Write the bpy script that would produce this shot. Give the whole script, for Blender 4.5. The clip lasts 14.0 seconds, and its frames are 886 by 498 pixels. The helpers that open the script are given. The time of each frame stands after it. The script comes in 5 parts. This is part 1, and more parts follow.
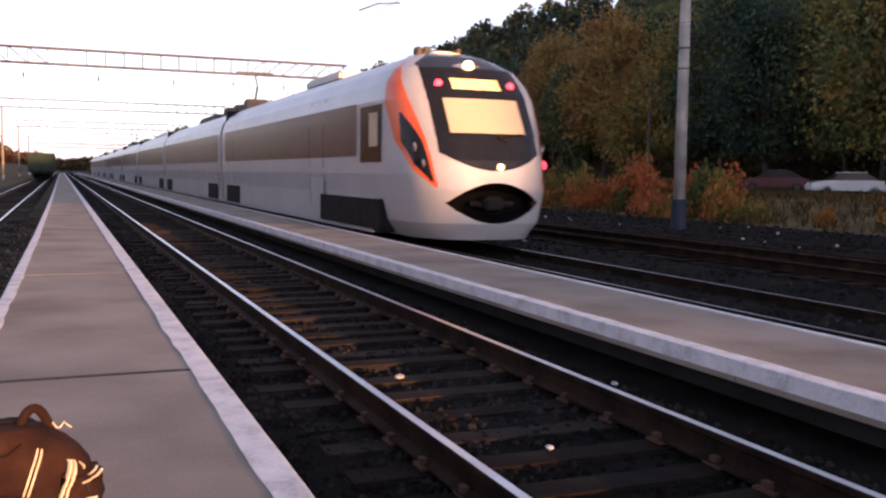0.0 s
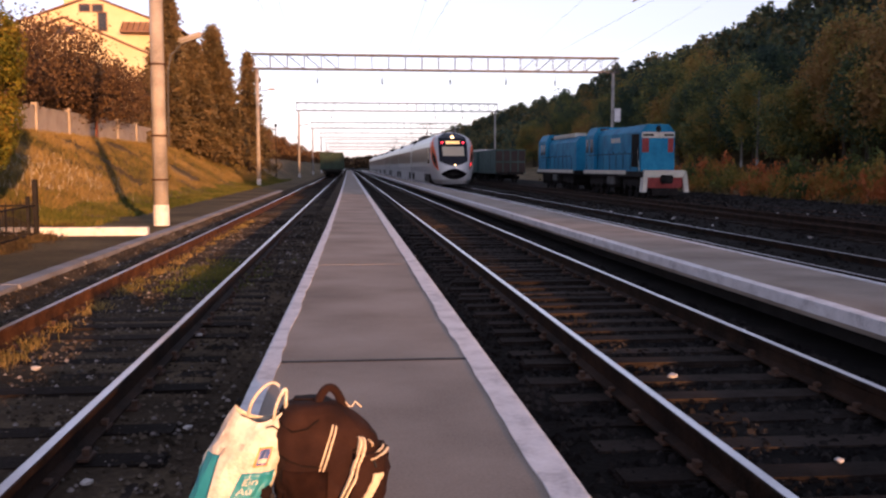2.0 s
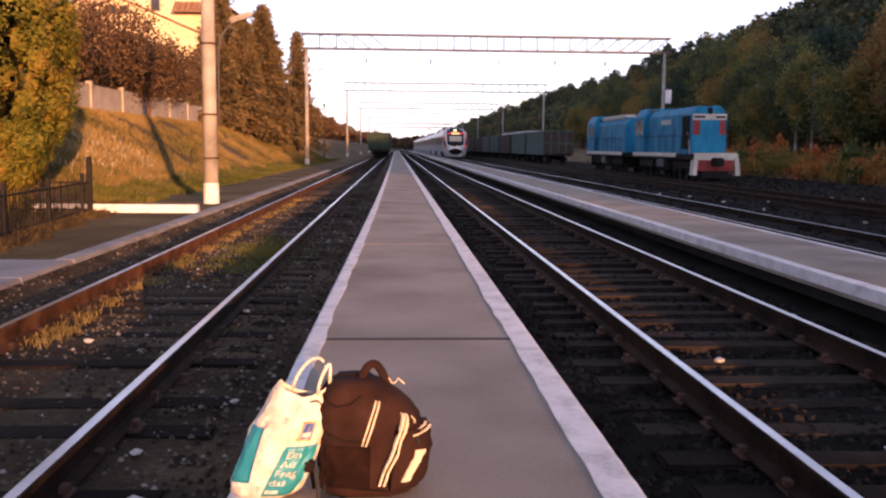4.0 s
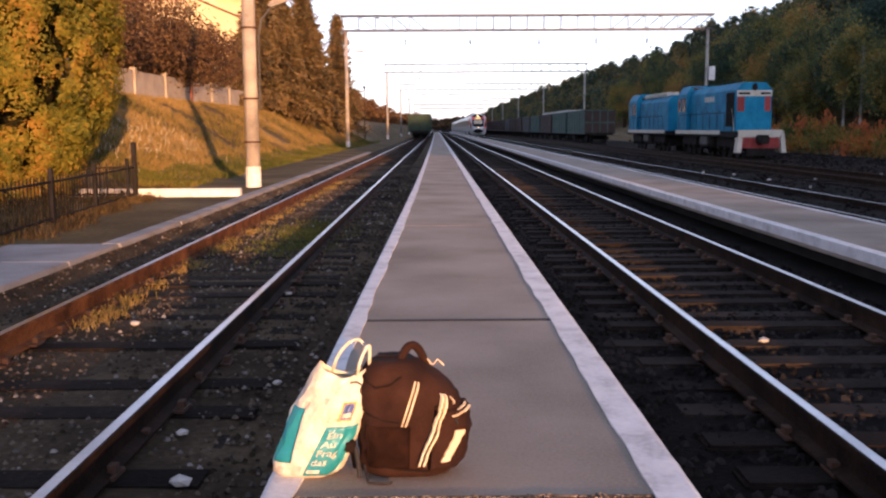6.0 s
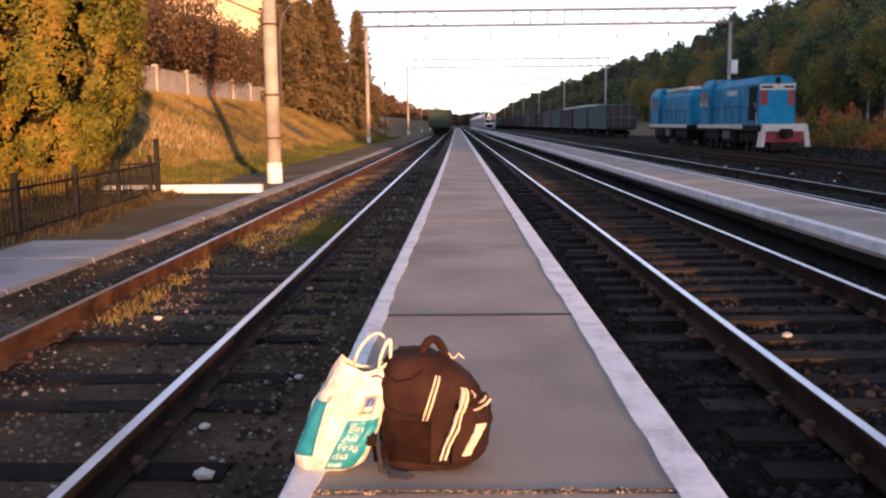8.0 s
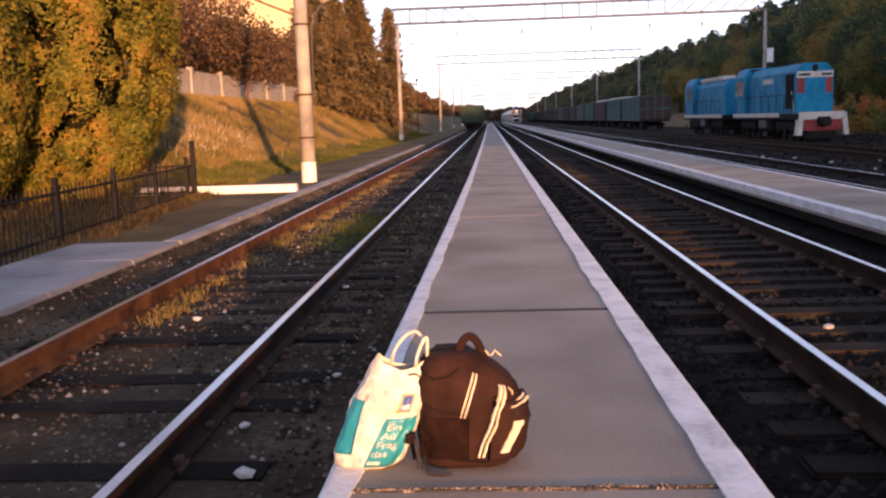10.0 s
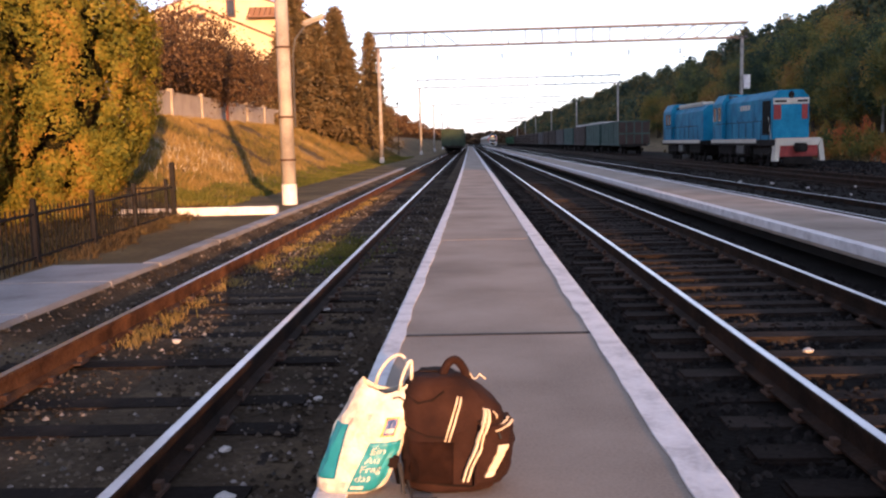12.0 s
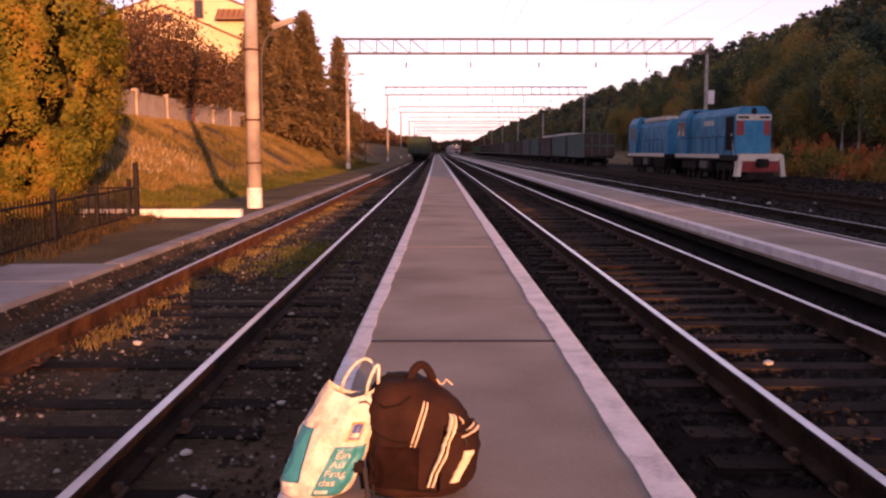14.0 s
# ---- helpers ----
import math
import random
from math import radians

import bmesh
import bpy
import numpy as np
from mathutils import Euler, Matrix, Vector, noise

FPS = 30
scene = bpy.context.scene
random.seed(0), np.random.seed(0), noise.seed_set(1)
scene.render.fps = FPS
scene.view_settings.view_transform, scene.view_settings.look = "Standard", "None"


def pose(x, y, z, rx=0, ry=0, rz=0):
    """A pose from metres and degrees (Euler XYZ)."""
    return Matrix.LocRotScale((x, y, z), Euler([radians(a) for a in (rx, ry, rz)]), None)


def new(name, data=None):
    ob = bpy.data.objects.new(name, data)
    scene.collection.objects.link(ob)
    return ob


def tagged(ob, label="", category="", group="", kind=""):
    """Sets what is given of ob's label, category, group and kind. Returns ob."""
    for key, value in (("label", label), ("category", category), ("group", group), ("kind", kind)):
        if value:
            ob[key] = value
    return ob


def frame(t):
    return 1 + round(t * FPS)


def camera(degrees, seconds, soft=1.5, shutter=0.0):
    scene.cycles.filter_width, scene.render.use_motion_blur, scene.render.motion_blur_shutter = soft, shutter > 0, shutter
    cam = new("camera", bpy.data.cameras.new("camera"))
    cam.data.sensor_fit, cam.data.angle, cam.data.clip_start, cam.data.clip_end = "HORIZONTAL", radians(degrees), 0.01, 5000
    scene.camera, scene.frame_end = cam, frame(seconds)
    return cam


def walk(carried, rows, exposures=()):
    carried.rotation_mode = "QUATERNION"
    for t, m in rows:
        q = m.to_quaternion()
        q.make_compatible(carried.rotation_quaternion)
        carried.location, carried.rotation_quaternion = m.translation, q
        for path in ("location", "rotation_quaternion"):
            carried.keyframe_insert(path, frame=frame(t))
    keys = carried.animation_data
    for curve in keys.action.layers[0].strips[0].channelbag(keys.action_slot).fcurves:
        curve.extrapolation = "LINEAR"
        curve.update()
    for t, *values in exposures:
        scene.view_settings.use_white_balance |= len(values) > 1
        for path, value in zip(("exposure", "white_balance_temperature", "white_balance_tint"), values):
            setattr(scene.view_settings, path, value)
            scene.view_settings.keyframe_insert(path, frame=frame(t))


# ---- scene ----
cam = camera(51.4, 14.0, soft=2.3, shutter=0.15)
PATH = [
    (0.0, pose(0.015, 0, 1.470, 85.34, -0.79, -22.46)),
    (0.5, pose(0.020, 0, 1.470, 85.08, 0.12, -21.75)),
    (1.0, pose(0.010, 0, 1.470, 84.77, 0.11, -20.66)),
    (1.5, pose(0.000, 0, 1.460, 85.95, 1.09, -12.72)),
    (2.0, pose(-0.010, 0, 1.470, 84.89, -0.02, -5.84)),
    (2.5, pose(-0.010, 0, 1.460, 84.28, 0.67, -4.07)),
    (3.0, pose(-0.010, 0, 1.460, 83.95, 0.05, -3.98)),
    (5.5, pose(0.010, 0, 1.460, 83.29, -0.03, -0.96)),
    (6.0, pose(0.010, 0, 1.460, 82.53, 0.33, -0.41)),
    (6.5, pose(0.010, 0, 1.460, 82.30, 0.40, -0.11)),
    (7.0, pose(0.010, 0, 1.450, 81.61, 0.51, 0.38)),
    (9.5, pose(0.010, 0, 1.460, 83.49, 1.23, 1.99)),
    (10.0, pose(0.010, 0, 1.460, 82.06, 1.89, 2.86)),
    (10.5, pose(0.010, 0, 1.460, 82.63, 2.12, 2.73)),
    (11.0, pose(0.000, 0, 1.460, 83.17, 2.13, 3.15)),
    (11.5, pose(-0.010, 0, 1.460, 83.49, 1.35, 2.37)),
    (12.0, pose(-0.010, 0, 1.460, 83.46, 1.48, 1.64)),
    (12.5, pose(-0.010, 0, 1.460, 84.40, 1.20, 0.29)),
    (13.0, pose(-0.010, 0, 1.460, 85.13, 1.22, -0.19)),
    (13.5, pose(-0.020, 0, 1.460, 84.99, 0.39, -0.42)),
    (14.0, pose(-0.030, 0, 1.450, 83.91, 0.04, -0.43)),
]
walk(cam, PATH, exposures=[(0.0, 1.65, 6000, 27), (1.0, 1.92, 5750, 17), (2.0, 1.32, 6000, 28), (2.5, 1.4, 6150, 35), (3.0, 1.5, 6200, 36), (5.3, 1.64, 5750, 22), (6.5, 1.66, 5750, 21), (7.2, 1.9, 5700, 20), (9.3, 1.6, 5850, 26), (11.0, 1.85, 5750, 21), (11.6, 1.85, 5700, 20), (12.4, 1.62, 5900, 25), (13.3, 1.34, 7000, 58), (14.0, 1.34, 7100, 60)])

# ---- light: a low sun behind the camera, a clear evening sky ----
SUN_AZ, SUN_EL = 18.0, 4.3          # degrees: the light travels towards +y, turned to -x; height
world = bpy.data.worlds.new("evening_sky")
scene.world = world
world.use_nodes = True
wn = world.node_tree
sky = wn.nodes.new("ShaderNodeTexSky")
sky.sky_type = "NISHITA"
sky.sun_disc = False
sky.sun_elevation = radians(SUN_EL)
sky.sun_rotation = radians(180 - SUN_AZ)
sky.air_density, sky.dust_density, sky.ozone_density = 0.9, 0.5, 1.6
pale = wn.nodes.new("ShaderNodeHueSaturation")      # thin evening haze takes the colour out of the sky
pale.inputs["Saturation"].default_value = 0.4
wn.links.new(sky.outputs[0], pale.inputs["Color"])
blush = wn.nodes.new("ShaderNodeMix")
blush.data_type, blush.blend_type = "RGBA", "MULTIPLY"
blush.inputs[0].default_value = 1.0
blush.inputs[7].default_value = (1.0, 0.965, 1.01, 1)
wn.links.new(pale.outputs[0], blush.inputs[6])
wn.links.new(blush.outputs[2], wn.nodes["Background"].inputs[0])
wn.nodes["Background"].inputs[1].default_value = 0.15

sun = new("sun", bpy.data.lights.new("sun", "SUN"))
sun.data.energy, sun.data.angle, sun.data.color = 3.6, radians(0.6), (1.0, 0.47, 0.15)
_a, _e = radians(SUN_AZ), radians(SUN_EL)
SUN_WAY = Vector((-math.sin(_a) * math.cos(_e), math.cos(_a) * math.cos(_e), -math.sin(_e)))
sun.rotation_euler = SUN_WAY.to_track_quat("-Z", "Y").to_euler()


# ---- small tools ----
def part(name, bm, material, parent=None, label="", smooth=False):
    """Link a bmesh as one mesh object, under a parent if one is given."""
    me = bpy.data.meshes.new(name)
    bm.to_mesh(me)
    bm.free()
    return mesh_part(name, me, material, parent, label, smooth)


def mesh_part(name, me, material, parent=None, label="", smooth=False):
    if material and not me.materials:
        me.materials.append(material)
    if smooth:
        me.polygons.foreach_set("use_smooth", [True] * len(me.polygons))
    ob = new(name, me)
    if parent:
        ob.parent = parent
    if label:
        ob["label"] = label
    return ob


def thing(name, at, label, category, group="", kind=""):
    ob = new(name)
    ob.empty_display_size = 0.2
    ob.matrix_basis = at
    return tagged(ob, label, category, group, kind)


def box(bm, x0, x1, y0, y1, z0, z1, bevel=0.0):
    m = Matrix.Translation(((x0 + x1) / 2, (y0 + y1) / 2, (z0 + z1) / 2)) @ Matrix.Diagonal((x1 - x0, y1 - y0, z1 - z0, 1))
    vs = bmesh.ops.create_cube(bm, size=1, matrix=m)["verts"]
    if bevel:
        es = list({e for v in vs for e in v.link_edges})
        bmesh.ops.bevel(bm, geom=es, offset=bevel, segments=2, affect="EDGES", clamp_overlap=True)


def rod(bm, a, b, r0, r1=None, sides=8):
    a, b = Vector(a), Vector(b)
    d = b - a
    m = Matrix.Translation((a + b) / 2) @ d.to_track_quat("Z", "Y").to_matrix().to_4x4()
    bmesh.ops.create_cone(bm, cap_ends=True, segments=sides, radius1=r0, radius2=r0 if r1 is None else r1, depth=d.length, matrix=m)


def made_box(*a, **k):
    bm = bmesh.new()
    box(bm, *a, **k)
    return bm


def made_rod(*a, **k):
    bm = bmesh.new()
    rod(bm, *a, **k)
    return bm


def quads(name, centres, ax, ay):
    """One mesh of flat quads: centres and half axes as arrays of shape (n, 3)."""
    n = len(centres)
    v = np.stack([centres - ax - ay, centres + ax - ay, centres + ax + ay, centres - ax + ay], 1).reshape(-1, 3)
    me = bpy.data.meshes.new(name)
    me.from_pydata(v.tolist(), [], np.arange(4 * n).reshape(n, 4).tolist())
    return me


def joined(name, verts, faces, places, scales, turns):
    """One mesh of many turned and scaled copies of a small solid."""
    verts = np.array(verts, float)
    out, fs, k = [], [], len(verts)
    for i, (p, s, a) in enumerate(zip(places, scales, turns)):
        c, sn = math.cos(a), math.sin(a)
        w = verts * s
        w = np.stack([w[:, 0] * c - w[:, 1] * sn, w[:, 0] * sn + w[:, 1] * c, w[:, 2]], 1) + p
        out.append(w)
        fs += [[j + i * k for j in f] for f in faces]
    me = bpy.data.meshes.new(name)
    me.from_pydata(np.concatenate(out).tolist(), [], fs)
    return me


# ---- materials ----
def material(name, stops, scale=3.0, rough=0.8, metal=0.0, bump=0.2, fine=60.0, detail=6.0, spec=0.4, per="", spread=0.0, coat=0.0, stretch=None):
    """stops: colours from dark to light over a noise. fine: the second, smaller noise for grain and relief.
    per: 'object' or 'island' varies the colour from piece to piece."""
    m = bpy.data.materials.new(name)
    m.use_nodes = True
    nt = m.node_tree
    b = nt.nodes["Principled BSDF"]
    b.inputs["Roughness"].default_value, b.inputs["Metallic"].default_value = rough, metal
    b.inputs["Specular IOR Level"].default_value = spec
    b.inputs["Coat Weight"].default_value = coat
    co = nt.nodes.new("ShaderNodeTexCoord")
    src = co.outputs["Object"]
    if stretch:
        mp = nt.nodes.new("ShaderNodeMapping")
        mp.inputs["Scale"].default_value = stretch
        nt.links.new(src, mp.inputs[0])
        src = mp.outputs[0]
    n1, n2 = nt.nodes.new("ShaderNodeTexNoise"), nt.nodes.new("ShaderNodeTexNoise")
    for n, s in ((n1, scale), (n2, fine)):
        n.inputs["Scale"].default_value, n.inputs["Detail"].default_value = s, detail
        nt.links.new(src, n.inputs["Vector"])
    mix = nt.nodes.new("ShaderNodeMath")
    mix.operation = "MULTIPLY_ADD"
    nt.links.new(n2.outputs["Fac"], mix.inputs[0])
    mix.inputs[1].default_value = 0.35
    add = nt.nodes.new("ShaderNodeMath")
    add.operation = "MULTIPLY_ADD"
    nt.links.new(n1.outputs["Fac"], add.inputs[0])
    add.inputs[1].default_value, add.inputs[2].default_value = 0.9, -0.12
    nt.links.new(add.outputs[0], mix.inputs[2])
    last = mix.outputs[0]
    if per:
        if per == "object":
            rnd = nt.nodes.new("ShaderNodeObjectInfo").outputs["Random"]
        else:
            rnd = nt.nodes.new("ShaderNodeNewGeometry").outputs["Random Per Island"]
        sh = nt.nodes.new("ShaderNodeMath")
        sh.operation = "MULTIPLY_ADD"
        nt.links.new(rnd, sh.inputs[0])
        sh.inputs[1].default_value = spread
        off = nt.nodes.new("ShaderNodeMath")
        off.operation = "SUBTRACT"
        nt.links.new(last, off.inputs[0])
        off.inputs[1].default_value = spread / 2
        nt.links.new(off.outputs[0], sh.inputs[2])
        last = sh.outputs[0]
    ramp = nt.nodes.new("ShaderNodeValToRGB")
    els = ramp.color_ramp.elements
    while len(els) < len(stops):
        els.new(0.5)
    for i, c in enumerate(stops):
        els[i].position = 0.3 + 0.4 * i / max(1, len(stops) - 1)
        els[i].color = (*c, 1)
    nt.links.new(last, ramp.inputs[0])
    nt.links.new(ramp.outputs[0], b.inputs["Base Color"])
    if bump:
        bp = nt.nodes.new("ShaderNodeBump")
        bp.inputs["Strength"].default_value, bp.inputs["Distance"].default_value = bump, 0.02
        nt.links.new(n2.outputs["Fac"], bp.inputs["Height"])
        nt.links.new(bp.outputs[0], b.inputs["Normal"])
    return m


def glow(name, colour, strength):
    m = bpy.data.materials.new(name)
    m.use_nodes = True
    b = m.node_tree.nodes["Principled BSDF"]
    b.inputs["Base Color"].default_value = (*colour, 1)
    b.inputs["Emission Color"].default_value = (*colour, 1)
    b.inputs["Emission Strength"].default_value = strength
    return m


def leafy(name, stops, per="object", spread=0.5, scale=0.5):
    m = material(name, stops, scale=scale, rough=0.75, bump=0, fine=4.0, per=per, spread=spread, spec=0.2)
    nt = m.node_tree
    b = nt.nodes["Principled BSDF"]
    tr = nt.nodes.new("ShaderNodeBsdfTranslucent")
    mx = nt.nodes.new("ShaderNodeMixShader")
    mx.inputs[0].default_value = 0.25
    col = b.inputs["Base Color"].links[0].from_socket
    nt.links.new(col, tr.inputs[0])
    nt.links.new(b.outputs[0], mx.inputs[1])
    nt.links.new(tr.outputs[0], mx.inputs[2])
    nt.links.new(mx.outputs[0], nt.nodes["Material Output"].inputs[0])
    return m


# shade over the main and yard tracks is put into these near-black stones
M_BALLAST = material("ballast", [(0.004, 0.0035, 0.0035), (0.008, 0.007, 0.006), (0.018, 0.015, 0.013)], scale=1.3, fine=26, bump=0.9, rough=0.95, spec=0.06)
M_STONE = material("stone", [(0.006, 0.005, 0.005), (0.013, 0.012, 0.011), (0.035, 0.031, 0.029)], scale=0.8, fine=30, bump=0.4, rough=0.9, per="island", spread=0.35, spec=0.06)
M_GROUND = material("ground", [(0.06, 0.045, 0.024), (0.125, 0.092, 0.045), (0.21, 0.155, 0.075)], scale=0.35, fine=9, bump=0.6, rough=0.95, spec=0.1)
M_SLEEPER = material("sleeper", [(0.009, 0.007, 0.006), (0.019, 0.0145, 0.012), (0.038, 0.03, 0.025)], scale=2.2, fine=30, bump=0.5, rough=0.9, per="object", spread=0.25, spec=0.06)
M_RAIL = material("rail_side", [(0.035, 0.017, 0.01), (0.1, 0.045, 0.021), (0.19, 0.085, 0.035)], scale=3, fine=40, rough=0.8, bump=0.3, spec=0.06)
# dark copy of the rail side: shade away from the sun as colour
M_RAILDARK = material("shaded_rail_side", [(0.008, 0.006, 0.005), (0.022, 0.014, 0.01), (0.045, 0.025, 0.016)], scale=3, fine=40, rough=0.7, bump=0.3, spec=0.06)
M_DIRT = material("dirty_ballast", [(0.022, 0.017, 0.011), (0.058, 0.043, 0.028), (0.125, 0.094, 0.058)], scale=1.1, fine=24, bump=0.9, rough=0.95, spec=0.06)
M_RAILTOP = material("rail_head", [(0.42, 0.43, 0.46), (0.62, 0.63, 0.66)], scale=2, fine=30, rough=0.28, metal=1.0, bump=0.02)
M_SLAB = material("platform_concrete", [(0.185, 0.152, 0.122), (0.285, 0.238, 0.194), (0.365, 0.31, 0.257)], scale=0.9, fine=70, bump=0.06, rough=0.85, spec=0.3)
M_WHITE = material("white_paint", [(0.5, 0.49, 0.5), (0.7, 0.69, 0.7), (0.8, 0.79, 0.8)], scale=5, fine=40, bump=0.3, rough=0.75, spec=0.3)
M_POLE = material("pole_concrete", [(0.2, 0.185, 0.17), (0.31, 0.29, 0.265), (0.42, 0.39, 0.35)], scale=1.6, fine=30, bump=0.25, rough=0.85)
M_STEEL = material("grey_steel", [(0.05, 0.05, 0.052), (0.11, 0.11, 0.112)], scale=2, fine=30, rough=0.6, metal=0.4, bump=0.1)
M_DARK = material("dark_iron", [(0.012, 0.011, 0.011), (0.03, 0.027, 0.026)], scale=4, fine=40, rough=0.75, bump=0.2, spec=0.06)
M_RUST = material("brown_iron", [(0.03, 0.015, 0.01), (0.09, 0.045, 0.025)], scale=4, fine=40, rough=0.8, bump=0.2)


# ---- the ground ----
TRACKS = {"left": -2.42, "main": 2.77, "through": 8.3, "siding": 12.9, "yard": 17.0}


def smooth(a, b, x):
    t = min(1.0, max(0.0, (x - a) / (b - a)))
    return t * t * (3 - 2 * t)


def ground_z(x, y):
    """Height of the ground: flat yard, a bank at the path's side, the wooded hill across the yard."""
    z = -0.255 + 0.03 * smooth(-0.6, -1.0, x) + 0.02 * noise.noise((x * 1.3, y * 1.3, 4)) * smooth(-0.6, -1.4, x) * smooth(-4.6, -4.0, x)
    z += 0.12 * smooth(-4.0, -4.25, x)
    if x < -4.3:
        z += 0.02 * smooth(-4.3, -4.6, x)
        toe = -7.2 - 6.0 * smooth(25, 18, y)
        z += 3.1 * smooth(toe, toe - 7.4, x) + 0.05 * max(0.0, -x - 22)
        z += 0.07 * noise.noise((x * 0.7, y * 0.7, 0)) * smooth(-7, -8, x)
    if x > 23.5:
        z += 0.75 * smooth(23.5, 31, x) + 1.0 * smooth(34, 48, x) * smooth(45, 70, y)
        # unseen rise past x 105 is added to keep sun off the hill
        z += 22.0 * smooth(47, 95, x) * smooth(-125, -85, y) * (1 + 0.03 * smooth(420, 600, y) - 0.16 * smooth(300, 370, y) * smooth(470, 400, y)) + 30.0 * smooth(105, 165, x) * smooth(-125, -85, y) + 0.1 * noise.noise((x * 0.4, y * 0.4, 3)) + 2.5 * noise.noise((x * 0.02, y * 0.014, 7)) * smooth(50, 70, x)
    return z


def ground_sheet():
    xs = sorted({*np.arange(-4.6, 25, 0.8), *np.arange(-30, -4.6, 0.6), *np.arange(25, 110, 2.5), -2500, -900, -300, -120, -70, -45, -4.5, -4.35, -4.25, -4.12, -4.0, 120, 130, 140, 150, 165, 200, 320, 900, 2500})
    ys = sorted({*np.arange(-6, 100, 1.6), *np.arange(100, 640, 10), *np.arange(-210, -6, 8), -2500, -700, -300, 700, 800, 900, 1100, 1300, 1600, 2500})
    v = [(x, y, ground_z(x, y)) for y in ys for x in xs]
    n = len(xs)
    f = [(j * n + i, j * n + i + 1, (j + 1) * n + i + 1, (j + 1) * n + i) for j in range(len(ys) - 1) for i in range(n - 1)]
    me = bpy.data.meshes.new("ground")
    me.from_pydata(v, [], f)
    me.materials.append(M_GROUND)
    me.materials.append(M_BALLAST)
    me.materials.append(M_DIRT)
    for p in me.polygons:
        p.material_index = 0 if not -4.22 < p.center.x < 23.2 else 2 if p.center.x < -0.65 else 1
        p.use_smooth = True
    return tagged(new("ground", me), "dry grassy ground with dark stone ballast between tracks", "ground", kind="structure")


ground_sheet()


# ---- tracks ----
RAIL = [(-0.075, -0.18), (0.075, -0.18), (0.075, -0.165), (0.012, -0.145), (0.012, -0.05), (0.036, -0.038), (0.036, -0.006), (0.028, -0.0), (-0.028, -0.0), (-0.036, -0.006), (-0.036, -0.038), (-0.012, -0.05), (-0.012, -0.145), (-0.075, -0.165)]


def rail_mesh(y0, y1):
    ys = np.arange(y0, y1 + 0.1, (y1 - y0) / 40)
    k = len(RAIL)
    v = [(x, y, z) for y in ys for x, z in RAIL]
    f = [(j * k + i, j * k + (i + 1) % k, (j + 1) * k + (i + 1) % k, (j + 1) * k + i) for j in range(len(ys) - 1) for i in range(k)]
    me = bpy.data.meshes.new("rail")
    me.from_pydata(v, [], f)
    me.materials.append(M_RAIL)
    me.materials.append(M_RAILTOP)
    for i, p in enumerate(me.polygons):
        p.material_index = 1 if i % k == 7 else 0
    return me


def dull_rail(me):
    me = me.copy()
    me.materials[1] = M_RAIL
    return me


RAIL_OLD = rail_mesh(-12, 700)
RAIL_MESH = RAIL_OLD.copy()
RAIL_MESH.materials[0] = M_RAILDARK
RAIL_DULL = dull_rail(RAIL_MESH)
bm = bmesh.new()
box(bm, -1.35, 1.35, -0.13, 0.13, -0.36, -0.2, bevel=0.02)
SLEEPER_MESH = bpy.data.meshes.new("sleeper")
bm.to_mesh(SLEEPER_MESH)
bm.free()
SLEEPER_MESH.materials.append(M_SLEEPER)
bm = bmesh.new()
box(bm, -0.13, 0.13, -0.08, 0.08, -0.19, -0.172)
for sx in (-0.1, 0.1):
    box(bm, sx - 0.02, sx + 0.02, -0.03, 0.03, -0.175, -0.13)
CHAIR_MESH = bpy.data.meshes.new("fastening")
bm.to_mesh(CHAIR_MESH)
bm.free()
CHAIR_MESH.materials.append(M_RUST)


def track(key, near, far, label, step=0.56, dull=False, start=-3.0, rail=None, drop=0.02):
    x = TRACKS[key]
    t = thing("railway_track", pose(x, 0, -drop), label, "railway track", "tracks of the yard", "structure")
    for sx in (-0.795, 0.795):
        # the old track's rail by the platform gets the dark copy for its shade
        r = mesh_part("rail", RAIL_MESH if rail == RAIL_OLD and sx > 0 else rail or (RAIL_DULL if dull else RAIL_MESH), None, t)
        r.location.x = sx
    rnd = random.Random(key)
    y = start
    rest = []
    while y < far:
        yy, a = y + rnd.uniform(-0.05, 0.05), rnd.uniform(-0.025, 0.025)
        if y < near:
            s = mesh_part("sleeper", SLEEPER_MESH, None, t)
            s.location, s.rotation_euler = (rnd.uniform(-0.06, 0.06), yy, rnd.uniform(-0.02, 0.02)), (0, 0, a)
            if y < near * 0.5:
                for sx in (-0.795, 0.795):
                    c = mesh_part("fastening", CHAIR_MESH, None, s)
                    c.location = (sx, 0, 0)
        else:
            rest.append((0, yy, rnd.uniform(-0.02, 0.02)))
        y += step
    cube = [(-1.35, -.13, -.36), (1.35, -.13, -.36), (1.35, .13, -.36), (-1.35, .13, -.36), (-1.35, -.13, -.19), (1.35, -.13, -.19), (1.35, .13, -.19), (-1.35, .13, -.19)]
    fs = [(4, 5, 6, 7), (0, 1, 5, 4), (1, 2, 6, 5), (2, 3, 7, 6), (3, 0, 4, 7)]
    if rest:
        me = joined("sleepers", cube, fs, rest, [1.0] * len(rest), [0.0] * len(rest))
        tagged(mesh_part("far_sleeper", me, M_SLEEPER, t), kind="stuff")
    return t


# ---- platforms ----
# darkened concrete: the shade under the slabs is put into its colour
M_UNDER = material("shade_dark_concrete", [(0.02, 0.018, 0.017), (0.045, 0.04, 0.038)], scale=2, fine=30, rough=0.9, bump=0.3)
PLAT = 0.155


